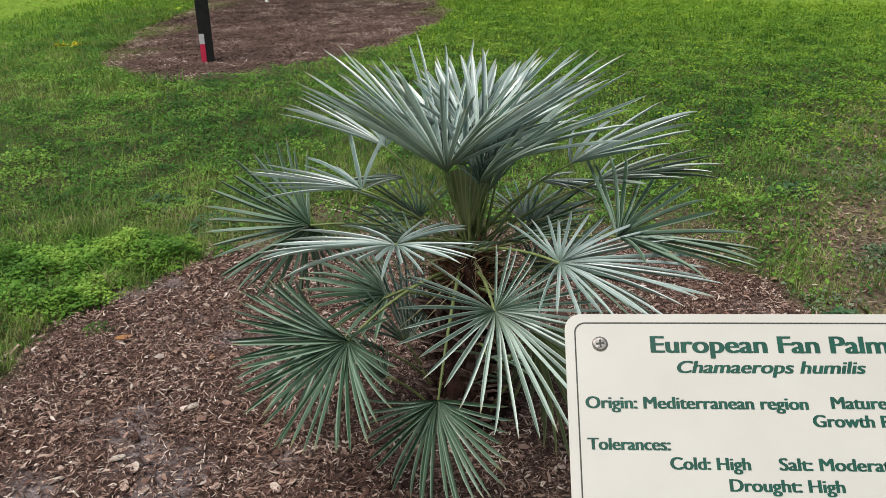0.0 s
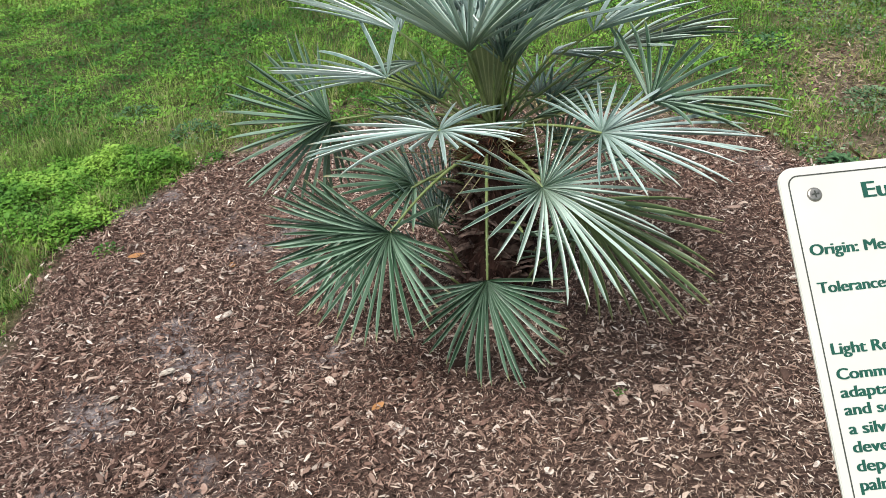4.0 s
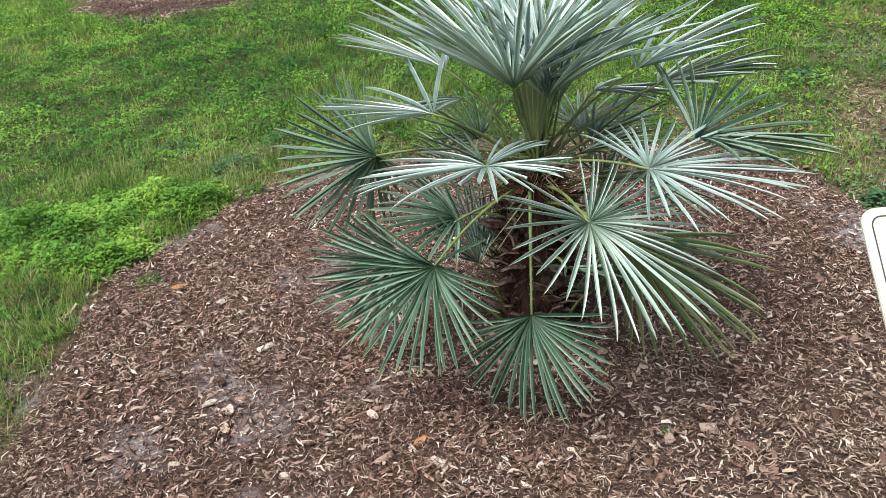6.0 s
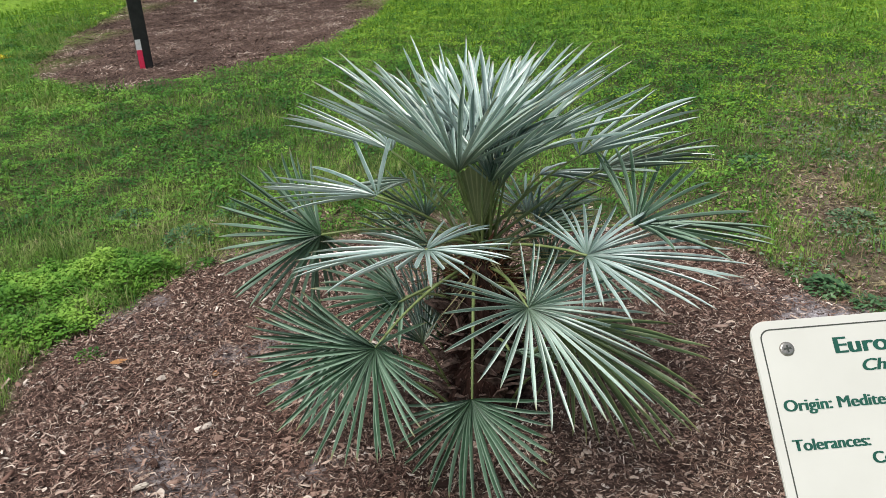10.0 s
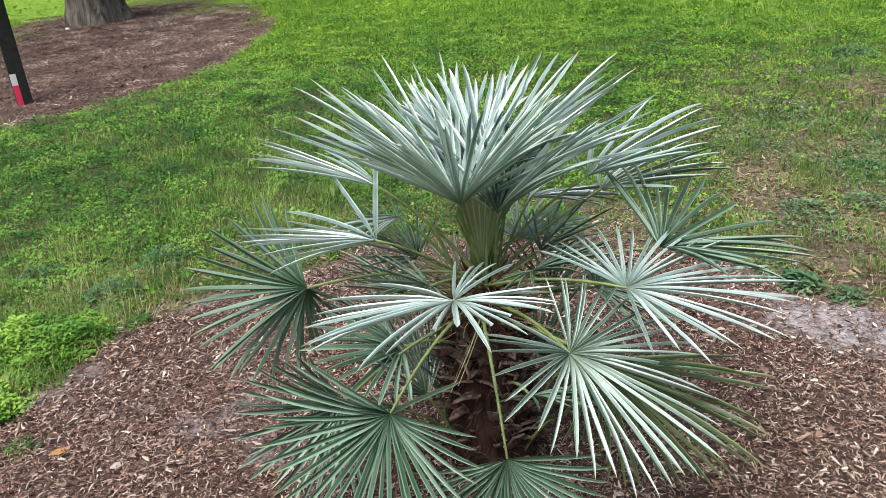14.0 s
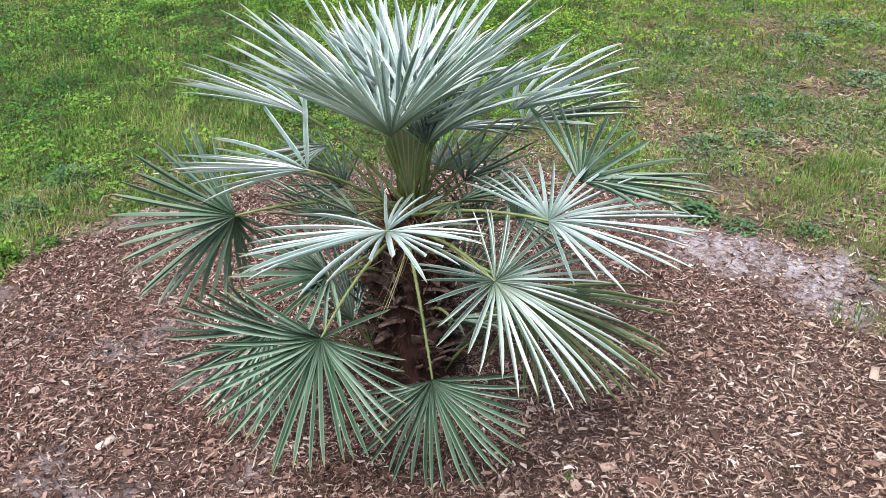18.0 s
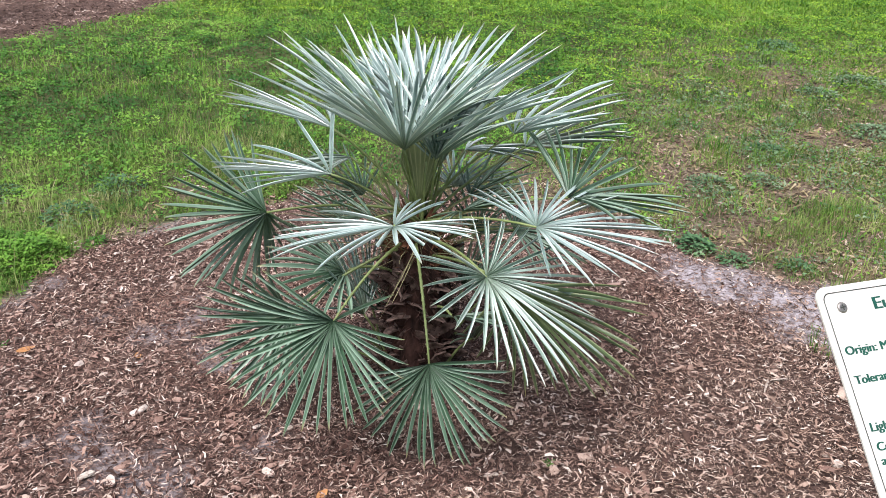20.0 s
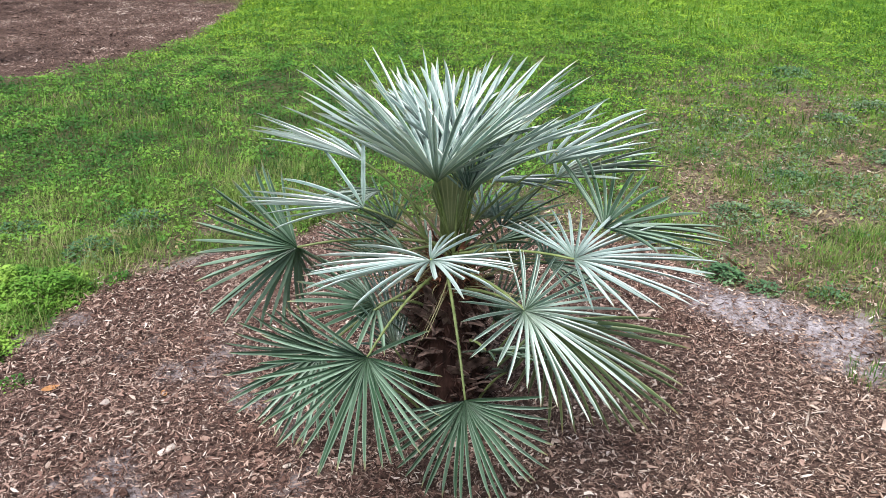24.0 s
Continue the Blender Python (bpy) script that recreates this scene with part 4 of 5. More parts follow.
    for sx, sy in ((-1, -1), (1, -1), (1, 1), (-1, 1)):
        p = yaw @ Vector((sx * half, sy * half, 0))
        x, y = foot.x + 0.025 + p.x, foot.y - 0.045 + p.y
        z = foot.z - (ez.x * (x - foot.x) + ez.y * (y - foot.y)) / ez.z - 0.004
        pts.append((x, y, z))
    low, high = [bm.verts.new((x, y, -0.12)) for x, y, z in pts], [bm.verts.new(p) for p in pts]
    bm.faces.new(low[::-1]), bm.faces.new(high)
    for k in range(4):
        bm.faces.new((low[k], low[(k + 1) % 4], high[(k + 1) % 4], high[k]))
    bmesh.ops.bevel(bm, geom=list(bm.edges), offset=0.006, segments=2, affect="EDGES")
    part("post", bm, BLACK, sign, "square black post")
    return sign


plant_sign()

# ---- the leaning post and the far tree ----
def marker_post():
    post = tagged(new("marker_post"), "square black post with red and white strip and grey sign plate", "post")
    post.matrix_basis = Matrix.Translation((-4.575, 5.42, float(surface_z(-4.575, 5.42)))) @ Matrix.Rotation(radians(36), 4, "Z")
    bm = bmesh.new()
    bmesh.ops.create_cube(bm, size=1.0, matrix=Matrix.Translation((0, 0, 0.55)) @ Matrix.Diagonal((0.14, 0.14, 1.34, 1)))
    bmesh.ops.bevel(bm, geom=list(bm.edges), offset=0.008, segments=2, affect="EDGES")
    part("shaft", bm, BLACK, post)
    for z0, z1, mat, name in ((0.0, 0.2, RED_TAPE, "red_strip"), (0.2, 0.31, WHITE_TAPE, "white_strip")):
        bm = bmesh.new()
        bmesh.ops.create_cube(bm, size=1.0, matrix=Matrix.Translation((-0.042, -0.071, (z0 + z1) / 2)) @ Matrix.Diagonal((0.055, 0.004, z1 - z0, 1)))
        part(name, bm, mat, post)
    tilt = Matrix.Translation((0, -0.075, 1.325)) @ Matrix.Rotation(radians(48), 4, "X")
    bm = bmesh.new()
    bmesh.ops.create_cube(bm, size=1.0, matrix=Matrix.Diagonal((0.41, 0.40, 0.006, 1)))
    bmesh.ops.bevel(bm, geom=list(bm.edges), offset=0.002, segments=1, affect="EDGES")
    plate = part("sign_plate", bm, PLATE, post, "pale grey sign plate", tilt)
    for k in range(9):
        w = 0.33 if k % 3 else 0.2
        bm = bmesh.new()
        bmesh.ops.create_cube(bm, size=1.0, matrix=Matrix.Translation((0, 0.16 - 0.04 * k, 0.0036)) @ Matrix.Diagonal((w, 0.007, 0.001, 1)))
        part("bar", bm, GREY_BAR, plate, "plain dark bar")
    return post


marker_post()


def far_tree():
    tree = tagged(new("tree"), "broad grey-barked tree in a mulch bed", "tree")
    bx, by = -6.56, 11.2
    tree.location = (bx, by, float(ground_z(bx, by)))
    pts = [(0, 0, -0.15), (0, 0, 0.0), (0, 0, 0.25), (0.02, 0, 0.6), (0.03, 0, 1.4), (0.0, 0.05, 2.6), (0.05, 0.05, 3.8)]
    bm = tube(pts, [0.58, 0.52, 0.46, 0.43, 0.42, 0.38, 0.30], 48)
    bmesh.ops.subdivide_edges(bm, edges=[e for e in bm.edges if abs(e.verts[0].co.z - e.verts[1].co.z) > 0.1], cuts=4)
    for v in bm.verts:
        a = math.atan2(v.co.y, v.co.x)
        out = Vector((math.cos(a), math.sin(a), 0))
        flare = max(0.0, 1 - v.co.z / 0.5)
        v.co += out * (0.06 * flare * math.sin(a * 5 + 0.8) + 0.02 * math.sin(a * 22 + 3 * noise.noise(v.co * 2)) + 0.03 * noise.noise(v.co * 5))
    smooth(part("trunk", bm, BARK, tree, "thick furrowed grey trunk"))
    r = random.Random(3)
    verts = []
    for i in range(9):
        a, up = i * 2.4, r.uniform(2.6, 3.7)
        tip = Vector((math.cos(a) * r.uniform(2.4, 4.2), math.sin(a) * r.uniform(2.4, 4.2), up + r.uniform(1.5, 3.5)))
        p0 = Vector((0, 0, up))
        mid = p0.lerp(tip, 0.5) + Vector((0, 0, -0.4 + r.uniform(0, 0.8)))
        smooth(part("limb", tube([p0, p0.lerp(mid, 0.5), mid, mid.lerp(tip, 0.5), tip], [0.17, 0.13, 0.10, 0.06, 0.02], 8), BARK, tree))
        for k in range(420):
            q = mid.lerp(tip, r.random() ** 0.6 * 1.15) + Vector([r.gauss(0, 0.55) for _ in range(3)])
            verts.append(q)
    c = np.array(verts)
    g = np.random.default_rng(5)
    u, w = g.normal(size=c.shape), g.normal(size=c.shape)
    u /= np.linalg.norm(u, axis=1)[:, None]
    w = np.cross(u, w)
    w /= np.linalg.norm(w, axis=1)[:, None]
    s = g.uniform(0.05, 0.11, (len(c), 1))
    v = np.stack([c - u * s, c + w * s * 0.45, c + u * s, c - w * s * 0.45], 1).reshape(-1, 3)
    part("crown", fast_mesh("crown", v, np.arange(len(v)).reshape(-1, 4)), TREE_LEAF, tree, "open crown of small dark leaves")
    return tree


far_tree()

# ---- loose bark, grass and weeds ----
def scatter(n, x0, x1, y0, y1, keep):
    """n random places in a rectangle, thinned by keep(x, y) from 0 to 1."""
    x, y = rng.uniform(x0, x1, n), rng.uniform(y0, y1, n)
    k = rng.random(n) < keep(x, y)
    return x[k], y[k]


def bark(x, y, length, name, label, mat=None):
    n = len(x)
    ln = length * np.minimum(np.exp(rng.normal(0, 0.6, n)), 2.5)
    wd, th = ln * rng.uniform(0.22, 0.68, n), ln * rng.uniform(0.04, 0.12, n)
    yaw, pitch, roll = rng.uniform(0, 6.283, n), rng.normal(0, 0.32, n), rng.normal(0, 0.5, n)
    a, b = rng.uniform(0.25, 1.0, n), rng.uniform(0.25, 1.0, n)
    sx = np.array([-1, 1, 1, -1, -1, 1, 1, -1]) / 2
    sy = np.array([-1, -1, 1, 1, -1, -1, 1, 1]) / 2
    sz = np.array([0, 0, 0, 0, 1, 1, 1, 1])
    taper = np.where(sx[None] < 0, a[:, None], b[:, None])
    p = np.stack([ln[:, None] * sx, wd[:, None] * sy * taper + (ln * rng.normal(0, 0.1, n))[:, None] * (sx != sx[0]), th[:, None] * (sz - 0.3)], -1)
    cp, sp, cr, sr, cy, sn = np.cos(pitch), np.sin(pitch), np.cos(roll), np.sin(roll), np.cos(yaw), np.sin(yaw)
    py, pz = p[..., 1] * cr[:, None] - p[..., 2] * sr[:, None], p[..., 1] * sr[:, None] + p[..., 2] * cr[:, None]
    px, pz = p[..., 0] * cp[:, None] - pz * sp[:, None], p[..., 0] * sp[:, None] + pz * cp[:, None]
    wx, wy = px * cy[:, None] - py * sn[:, None] + x[:, None], px * sn[:, None] + py * cy[:, None] + y[:, None]
    wz = pz + (surface_z(x, y) + 0.002 + rng.uniform(-0.002, 0.016, n))[:, None]
    v = np.stack([wx, wy, wz], -1).reshape(-1, 3)
    q = np.array([(4, 5, 6, 7), (0, 1, 5, 4), (1, 2, 6, 5), (2, 3, 7, 6), (3, 0, 4, 7)])
    f = (q[None] + 8 * np.arange(n)[:, None, None]).reshape(-1, 4)
    return tagged(part(name, fast_mesh(name, v, f), mat or CHIP), label, "mulch", kind="stuff")


def near_bed(x, y):
    return ramp01(bed_depth(x, y), -0.06, 0.06) * (1 - 0.70 * sandiness(x, y)) * (0.7 + 0.3 * ramp01(fbm(x, y, 0.3, 71), 0.3, 0.6))


x, y = scatter(13000, -1.95, 2.1, -1.95, 1.9, near_bed)
bark(x, y, 0.0115, "bark_mulch", "reddish brown bark mulch with pale chips")
x, y = scatter(2200, -1.95, 2.1, -1.95, 1.9, near_bed)
large_chips = bark(x, y, 0.023, "bark_mulch", "larger pale and brown bark chips")


def fines(x, y, length, name, label, material=None, cat="mulch"):
    """Thin shreds of bark lying flat between the chips."""
    n = len(x)
    ln, a = length * np.minimum(np.exp(rng.normal(0, 0.5, n)), 2.5), rng.uniform(0, 6.283, n)
    w = ln * rng.uniform(0.08, 0.3, n)
    d = np.stack([np.cos(a), np.sin(a), rng.normal(0, 0.3, n)], -1) * ln[:, None] / 2
    s = np.stack([-np.sin(a), np.cos(a), rng.normal(0, 0.4, n)], -1) * w[:, None] / 2
    c = np.stack([x, y, surface_z(x, y) + rng.uniform(0.006, 0.02, n)], -1)
    k = rng.uniform(0.2, 1.0, (n, 1))
    v = np.stack([c - d - s * k, c - d + s * k, c + d + s, c + d - s * 0.6], 1).reshape(-1, 3)
    return tagged(part(name, fast_mesh(name, v, np.arange(4 * n).reshape(-1, 4)), material or CHIP), label, cat, kind="stuff")


def shreds(x, y, length, name, label):
    """Narrow pointed splinters of bark, bowed and tilted, heaped over one another."""
    n = len(x)
    ln, a = length * np.clip(np.exp(rng.normal(0, 0.45, n)), 0.4, 2.6), rng.uniform(0, 6.283, n)
    w = ln * np.where(rng.random(n) < 0.16, rng.uniform(0.2, 0.42, n), rng.uniform(0.06, 0.2, n))
    d = np.stack([np.cos(a), np.sin(a), rng.normal(0, 0.28, n)], -1) * ln[:, None] / 2
    s = np.stack([-np.sin(a), np.cos(a), rng.normal(0, 0.5, n)], -1) * w[:, None] / 2
    bow = np.stack([-np.sin(a), np.cos(a), np.zeros(n)], -1) * (ln * rng.normal(0, 0.14, n))[:, None]
    bow[:, 2] += ln * rng.normal(0.05, 0.06, n)
    c = np.stack([x, y, surface_z(x, y) + rng.uniform(0.003, 0.02, n)], -1)
    k, q, m = rng.uniform(0.1, 0.8, (n, 1)), rng.uniform(0.1, 0.8, (n, 1)), rng.uniform(-0.4, 0.4, (n, 1))
    v = np.stack([c - d - s * k, c - d + s * k, c + d * m + bow - s, c + d * m + bow + s, c + d - s * q, c + d + s * q], 1).reshape(-1, 3)
    f = (np.array([(0, 1, 3, 2), (2, 3, 5, 4)])[None] + 6 * np.arange(n)[:, None, None]).reshape(-1, 4)
    return tagged(part(name, fast_mesh(name, v, f), CHIP), label, "mulch", kind="stuff")


x, y = scatter(425000, -1.95, 2.1, -1.95, 1.9, near_bed)
shreds(x, y, 0.0135, "bark_mulch", "reddish brown shredded bark mulch")
x, y = scatter(170000, -8.6, -2.7, 4.3, 13.4, near_bed)
fines(x, y, 0.023, "bark_mulch", "brown bark mulch round the far tree", FAR_CHIP)
# a few chips strayed on to the thin grass
x, y = scatter(5000, 0.9, 3.2, 0.3, 3.2, lambda x, y: (bed_depth(x, y) < 0) * 0.5)
bark(x, y, 0.013, "bark_mulch", "scattered bark chips among thin grass")


def blades(x, y, height, width, lean, material, name, label):
    """Curved blades of grass, each two quads narrowing to its tip."""
    n = len(x)
    h = height * np.exp(rng.normal(0, 0.35, n)) * (0.35 + 1.3 * vnoise(x, y, 2.4 * height, 61))
    w = width * rng.uniform(0.7, 1.3, n)
    a, t = rng.uniform(0, 6.283, n), np.abs(rng.normal(0, lean, n)) + 0.1
    dx, dy = np.cos(a), np.sin(a)
    z = surface_z(x, y) - 0.004
    rows = []
    for s, k in ((0.0, 1.0), (0.55, 0.8), (1.0, 0.12)):
        out = h * s * np.sin(t * (0.5 + 0.7 * s))
        up = h * s * np.cos(np.minimum(t * (0.4 + 0.6 * s), 1.45))
        for side in (-1, 1):
            rows.append(np.stack([x + dx * out - dy * w * k * side / 2, y + dy * out + dx * w * k * side / 2, z + up], -1))
    v = np.stack(rows, 1).reshape(-1, 3)
    f = (np.array([(0, 1, 3, 2), (2, 3, 5, 4)])[None] + 6 * np.arange(n)[:, None, None]).reshape(-1, 4)
    return tagged(part(name, fast_mesh(name, v, f), material), label, "grass", kind="stuff")


def leaves(x, y, z0, size, material, name, label, tilt=0.5, cat="ground cover"):
    """Small broad leaves, folded along the middle, lying near the ground."""
    n = len(x)
    s = size * np.exp(rng.normal(0, 0.3, n))
    a = rng.uniform(0, 6.283, n)
    d = np.stack([np.cos(a), np.sin(a), rng.normal(0.1, tilt, n)], -1)
    d /= np.linalg.norm(d, axis=1)[:, None]
    side = np.stack([-np.sin(a), np.cos(a), rng.normal(0, tilt * 0.7, n)], -1)
    side /= np.linalg.norm(side, axis=1)[:, None]
    up = np.cross(d, side)
    c = np.stack([x, y, surface_z(x, y) + z0], -1)
    sz = s[:, None]
    v = np.stack([c - d * sz * 0.5, c - d * sz * 0.05 + side * sz * 0.34 + up * sz * 0.1, c + d * sz * 0.5, c - d * sz * 0.05 - side * sz * 0.34 + up * sz * 0.1], 1).reshape(-1, 3)
    f = (np.array([(0, 1, 2), (0, 2, 3)])[None] + 4 * np.arange(n)[:, None, None]).reshape(-1, 3)
    return tagged(part(name, fast_mesh(name, v, f), material), label, cat, kind="stuff")


def open_lawn(x, y):
    return 1 - ramp01(bed_depth(x, y), -0.10, 0.02)


def grassy(x, y):
    return ramp01(fbm(x, y, 0.7, 81), 0.38, 0.62)


def wedge(x, y):
    """The lawn within sight of the palm."""
    return (np.abs(x + 0.15 * (y + 2)) < 0.92 * (y + 2.8))


def lawn_keep(x, y):
    bare = thin_side(x, y)
    clump = ramp01(fbm(x, y, 0.32, 83), 0.46, 0.58)
    return open_lawn(x, y) * wedge(x, y) * (1 - 0.85 * edge_wear(x, y)) * ((1 - bare) * (0.35 + 0.65 * grassy(x, y)) + bare * (0.25 + 0.75 * clump) * (1 - bare_patch(x, y)))


def cover_keep(x, y):
    bare = thin_side(x, y)
    return open_lawn(x, y) * wedge(x, y) * (1 - 0.85 * edge_wear(x, y)) * (1 - 0.85 * bare) * (1.0 - 0.58 * grassy(x, y))


x, y = scatter(130000, -5.2, 4.6, -0.9, 4.6, lambda x, y: lawn_keep(x, y) * (1 - ramp01(y, 2.8, 4.6)))
blades(x, y, 0.055, 0.0032, 0.6, GRASS, "lawn_grass", "short green and yellowish lawn grass")
x, y = scatter(160000, -9.5, 7.5, 2.6, 11.5, lambda x, y: lawn_keep(x, y) * ramp01(y, 2.6, 4.4) * (1 - ramp01(y, 8.0, 11.5)))
blades(x, y, 0.06, 0.007, 0.75, GRASS, "lawn_grass", "bright green lawn behind the palm")
x, y = scatter(60000, -30, 18, 7.0, 32, lambda x, y: open_lawn(x, y) * ramp01(y, 7.0, 10.5))
leaves(x, y, 0.02 + 0.04 * rng.random(len(x)), 0.07, GRASS_FAR, "lawn_grass", "bright distant lawn", 0.25, "grass")
x, y = scatter(28000, -9, 9, -8, 5, lambda x, y: open_lawn(x, y) * (1 - wedge(x, y)))
blades(x, y, 0.07, 0.02, 0.7, GRASS, "lawn_grass", "green lawn beside and behind the path")
x, y = scatter(60000, -10, 8, 5.5, 12, lambda x, y: open_lawn(x, y) * wedge(x, y) * ramp01(y, 5.5, 9.0))
blades(x, y, 0.06, 0.012, 0.85, GRASS_FAR, "lawn_grass", "bright lawn behind the palm")
x, y = scatter(60000, -4.2, 3.8, -0.9, 4.5, lambda x, y: open_lawn(x, y) * wedge(x, y) * (0.15 + 0.5 * thin_side(x, y) + 0.5 * ramp01(in_outline(x, y, PALM_BED), -0.9, -0.15)) * ramp01(fbm(x, y, 0.35, 111), 0.35, 0.6))
blades(x, y, 0.05, 0.0026, 0.9, STRAW, "dry_grass", "dry straw-coloured grass")
x, y = scatter(240000, -5.2, 4.6, -0.9, 4.6, lambda x, y: cover_keep(x, y) * (1 - ramp01(y, 2.8, 4.6)))
leaves(x, y, 0.006 + 0.07 * rng.uniform(0.4, 1.0, len(x)) * vnoise(x, y, 0.16, 63) ** 1.4, 0.0165, CLOVER, "ground_cover", "small-leaved green ground cover", 0.4)
x, y = scatter(330000, -9.5, 7.5, 2.6, 11.5, lambda x, y: cover_keep(x, y) * ramp01(y, 2.6, 4.4) * (1 - ramp01(y, 8.0, 11.5)))
leaves(x, y, 0.01 + 0.12 * rng.uniform(0.45, 1.0, len(x)) * vnoise(x, y, 0.24, 65) ** 1.6, 0.0225, CLOVER, "ground_cover", "small-leaved green ground cover behind the palm", 0.4)

x, y = scatter(270000, -9, 8, 3.2, 12, lambda x, y: open_lawn(x, y) * wedge(x, y) * (0.45 + 0.55 * ramp01(fbm(x, y, 0.4, 211), 0.4, 0.55)) * (1 - 0.6 * thin_side(x, y)) * ramp01(y + 0.5 * x + 2.2 * (fbm(x, y, 1.3, 141) - 0.5), 3.4, 6.0))
leaves(x, y, 0.012 + 0.12 * rng.uniform(0.45, 1.0, len(x)) * vnoise(x, y, 0.24, 65) ** 1.4, 0.022, GRASS_FAR, "ground_cover", "bright yellow-green ground cover behind the palm", 0.4)
x, y = scatter(190000, 0.4, 4.6, 0.4, 5.5, lambda x, y: open_lawn(x, y) * wedge(x, y) * thin_side(x, y) * ramp01(fbm(x, y, 0.2, 121), 0.36, 0.56) * (1 - 0.93 * bare_patch(x, y)))
blades(x, y, 0.032, 0.003, 0.8, GRASS_DRY, "lawn_grass", "yellow-green tufts on thin dry ground")

x, y = scatter(90000, -3.2, 4.4, -1.2, 5.0, lambda x, y: open_lawn(x, y) * np.maximum(thin_side(x, y) * ramp01(fbm(x, y, 0.25, 131), 0.35, 0.6), edge_wear(x, y)))
fines(x, y, 0.02, "bark_fines", "brown litter on thin dry ground")
x, y = scatter(52000, 0.5, 4.6, 0.9, 5.4, lambda x, y: open_lawn(x, y) * wedge(x, y) * thin_side(x, y) * ramp01(fbm(x, y, 0.42, 181), 0.50, 0.62) * (1 - bare_patch(x, y)))
leaves(x, y, 0.008 + 0.03 * rng.random(len(x)), 0.017, GREY_WEED, "ground_cover", "grey-green creeping weeds on thin dry ground")
x, y = scatter(800, 0.6, 4.2, 0.3, 4.6, lambda x, y: open_lawn(x, y) * thin_side(x, y))
leaves(x, y, 0.012 + 0.01 * rng.random(len(x)), 0.03, LITTER, "leaf_litter", "curled pale brown dead leaves on dry ground", 0.25, "leaf litter")
x, y = scatter(90000, -3.6, 4.4, -0.9, 5.0, lambda x, y: open_lawn(x, y) * wedge(x, y) * np.maximum(thin_side(x, y), 0.6 * ramp01(in_outline(x, y, PALM_BED), -0.8, -0.1)) * ramp01(fbm(x, y, 0.3, 133), 0.4, 0.62))
fines(x, y, 0.026, "dry_grass", "flattened straw on thin dry ground", STRAW, "grass")

# patches of other plants in the lawn
x, y = scatter(80000, -6, 1.5, 1.2, 6.5, lambda x, y: open_lawn(x, y) * wedge(x, y) * (1 - thin_side(x, y)) * ramp01(fbm(x, y, 0.55, 151), 0.56, 0.68))
leaves(x, y, 0.02 + 0.07 * rng.random(len(x)), 0.02, CLOVER, "ground_cover", "deep green patches of broad-leaved plants in the lawn")
x, y = scatter(80000, -6, 2.5, 1.6, 7.5, lambda x, y: open_lawn(x, y) * wedge(x, y) * (1 - thin_side(x, y)) * ramp01(fbm(x, y, 0.6, 157), 0.58, 0.68))
leaves(x, y, 0.02 + 0.08 * rng.random(len(x)), 0.02, MAT_WEED, "ground_cover", "bright green patches in the lawn")
x, y = scatter(60000, -9, -4.4, 2.8, 9.0, lambda x, y: open_lawn(x, y) * wedge(x, y) * ramp01(in_outline(x, y, TREE_BED), -1.5, -0.2) * ramp01(fbm(x, y, 0.5, 161), 0.3, 0.55))
blades(x, y, 0.06, 0.008, 0.8, GRASS_DRY, "lawn_grass", "yellowing grass round the far bed")
x, y = scatter(140000, -4.0, -0.6, -1.4, 3.0, lambda x, y: open_lawn(x, y) * wedge(x, y) * ramp01(in_outline(x, y, PALM_BED), -1.7, -0.3) * ramp01(fbm(x, y, 0.45, 171), 0.36, 0.56))
blades(x, y, 0.06, 0.003, 0.7, GRASS_DRY, "lawn_grass", "yellow-green grass along the edge of the bed")
x, y = scatter(60000, -2.7, -1.1, -1.5, 0.2, lambda x, y: open_lawn(x, y) * ramp01(in_outline(x, y, PALM_BED), -0.8, -0.1) * ramp01(fbm(x, y, 0.3, 221), 0.34, 0.56))
blades(x, y, 0.04, 0.003, 0.9, STRAW, "dry_grass", "dry straw-coloured grass along the edge of the bed")
# the bright mat of weeds along the bed's edge
MAT = [(-2.5, 0.45), (-2.3, 0.72), (-2.05, 0.95), (-1.72, 1.02), (-1.55, 0.82), (-1.66, 0.5), (-1.74, 0.1), (-2.0, -0.02), (-2.4, 0.0), (-3.0, 0.1), (-3.2, 0.35)]


def mat_depth(x, y):
    return in_outline(x, y, MAT) + (fbm(x, y, 0.25, 91) - 0.5) * 0.3


x, y = scatter(70000, -3.4, -1.4, -0.3, 1.3, lambda x, y: ramp01(mat_depth(x, y), -0.06, 0.05))
tall = 0.10 * ramp01(mat_depth(x, y), -0.05, 0.12) * (0.1 + 1.5 * fbm(x, y, 0.13, 95))
leaves(x, y, tall * rng.uniform(0.35, 1.0, len(x)) + 0.006, 0.0165, MAT_WEED, "weed_mat", "bright green mat of small-leaved weeds", 0.35, "weeds")


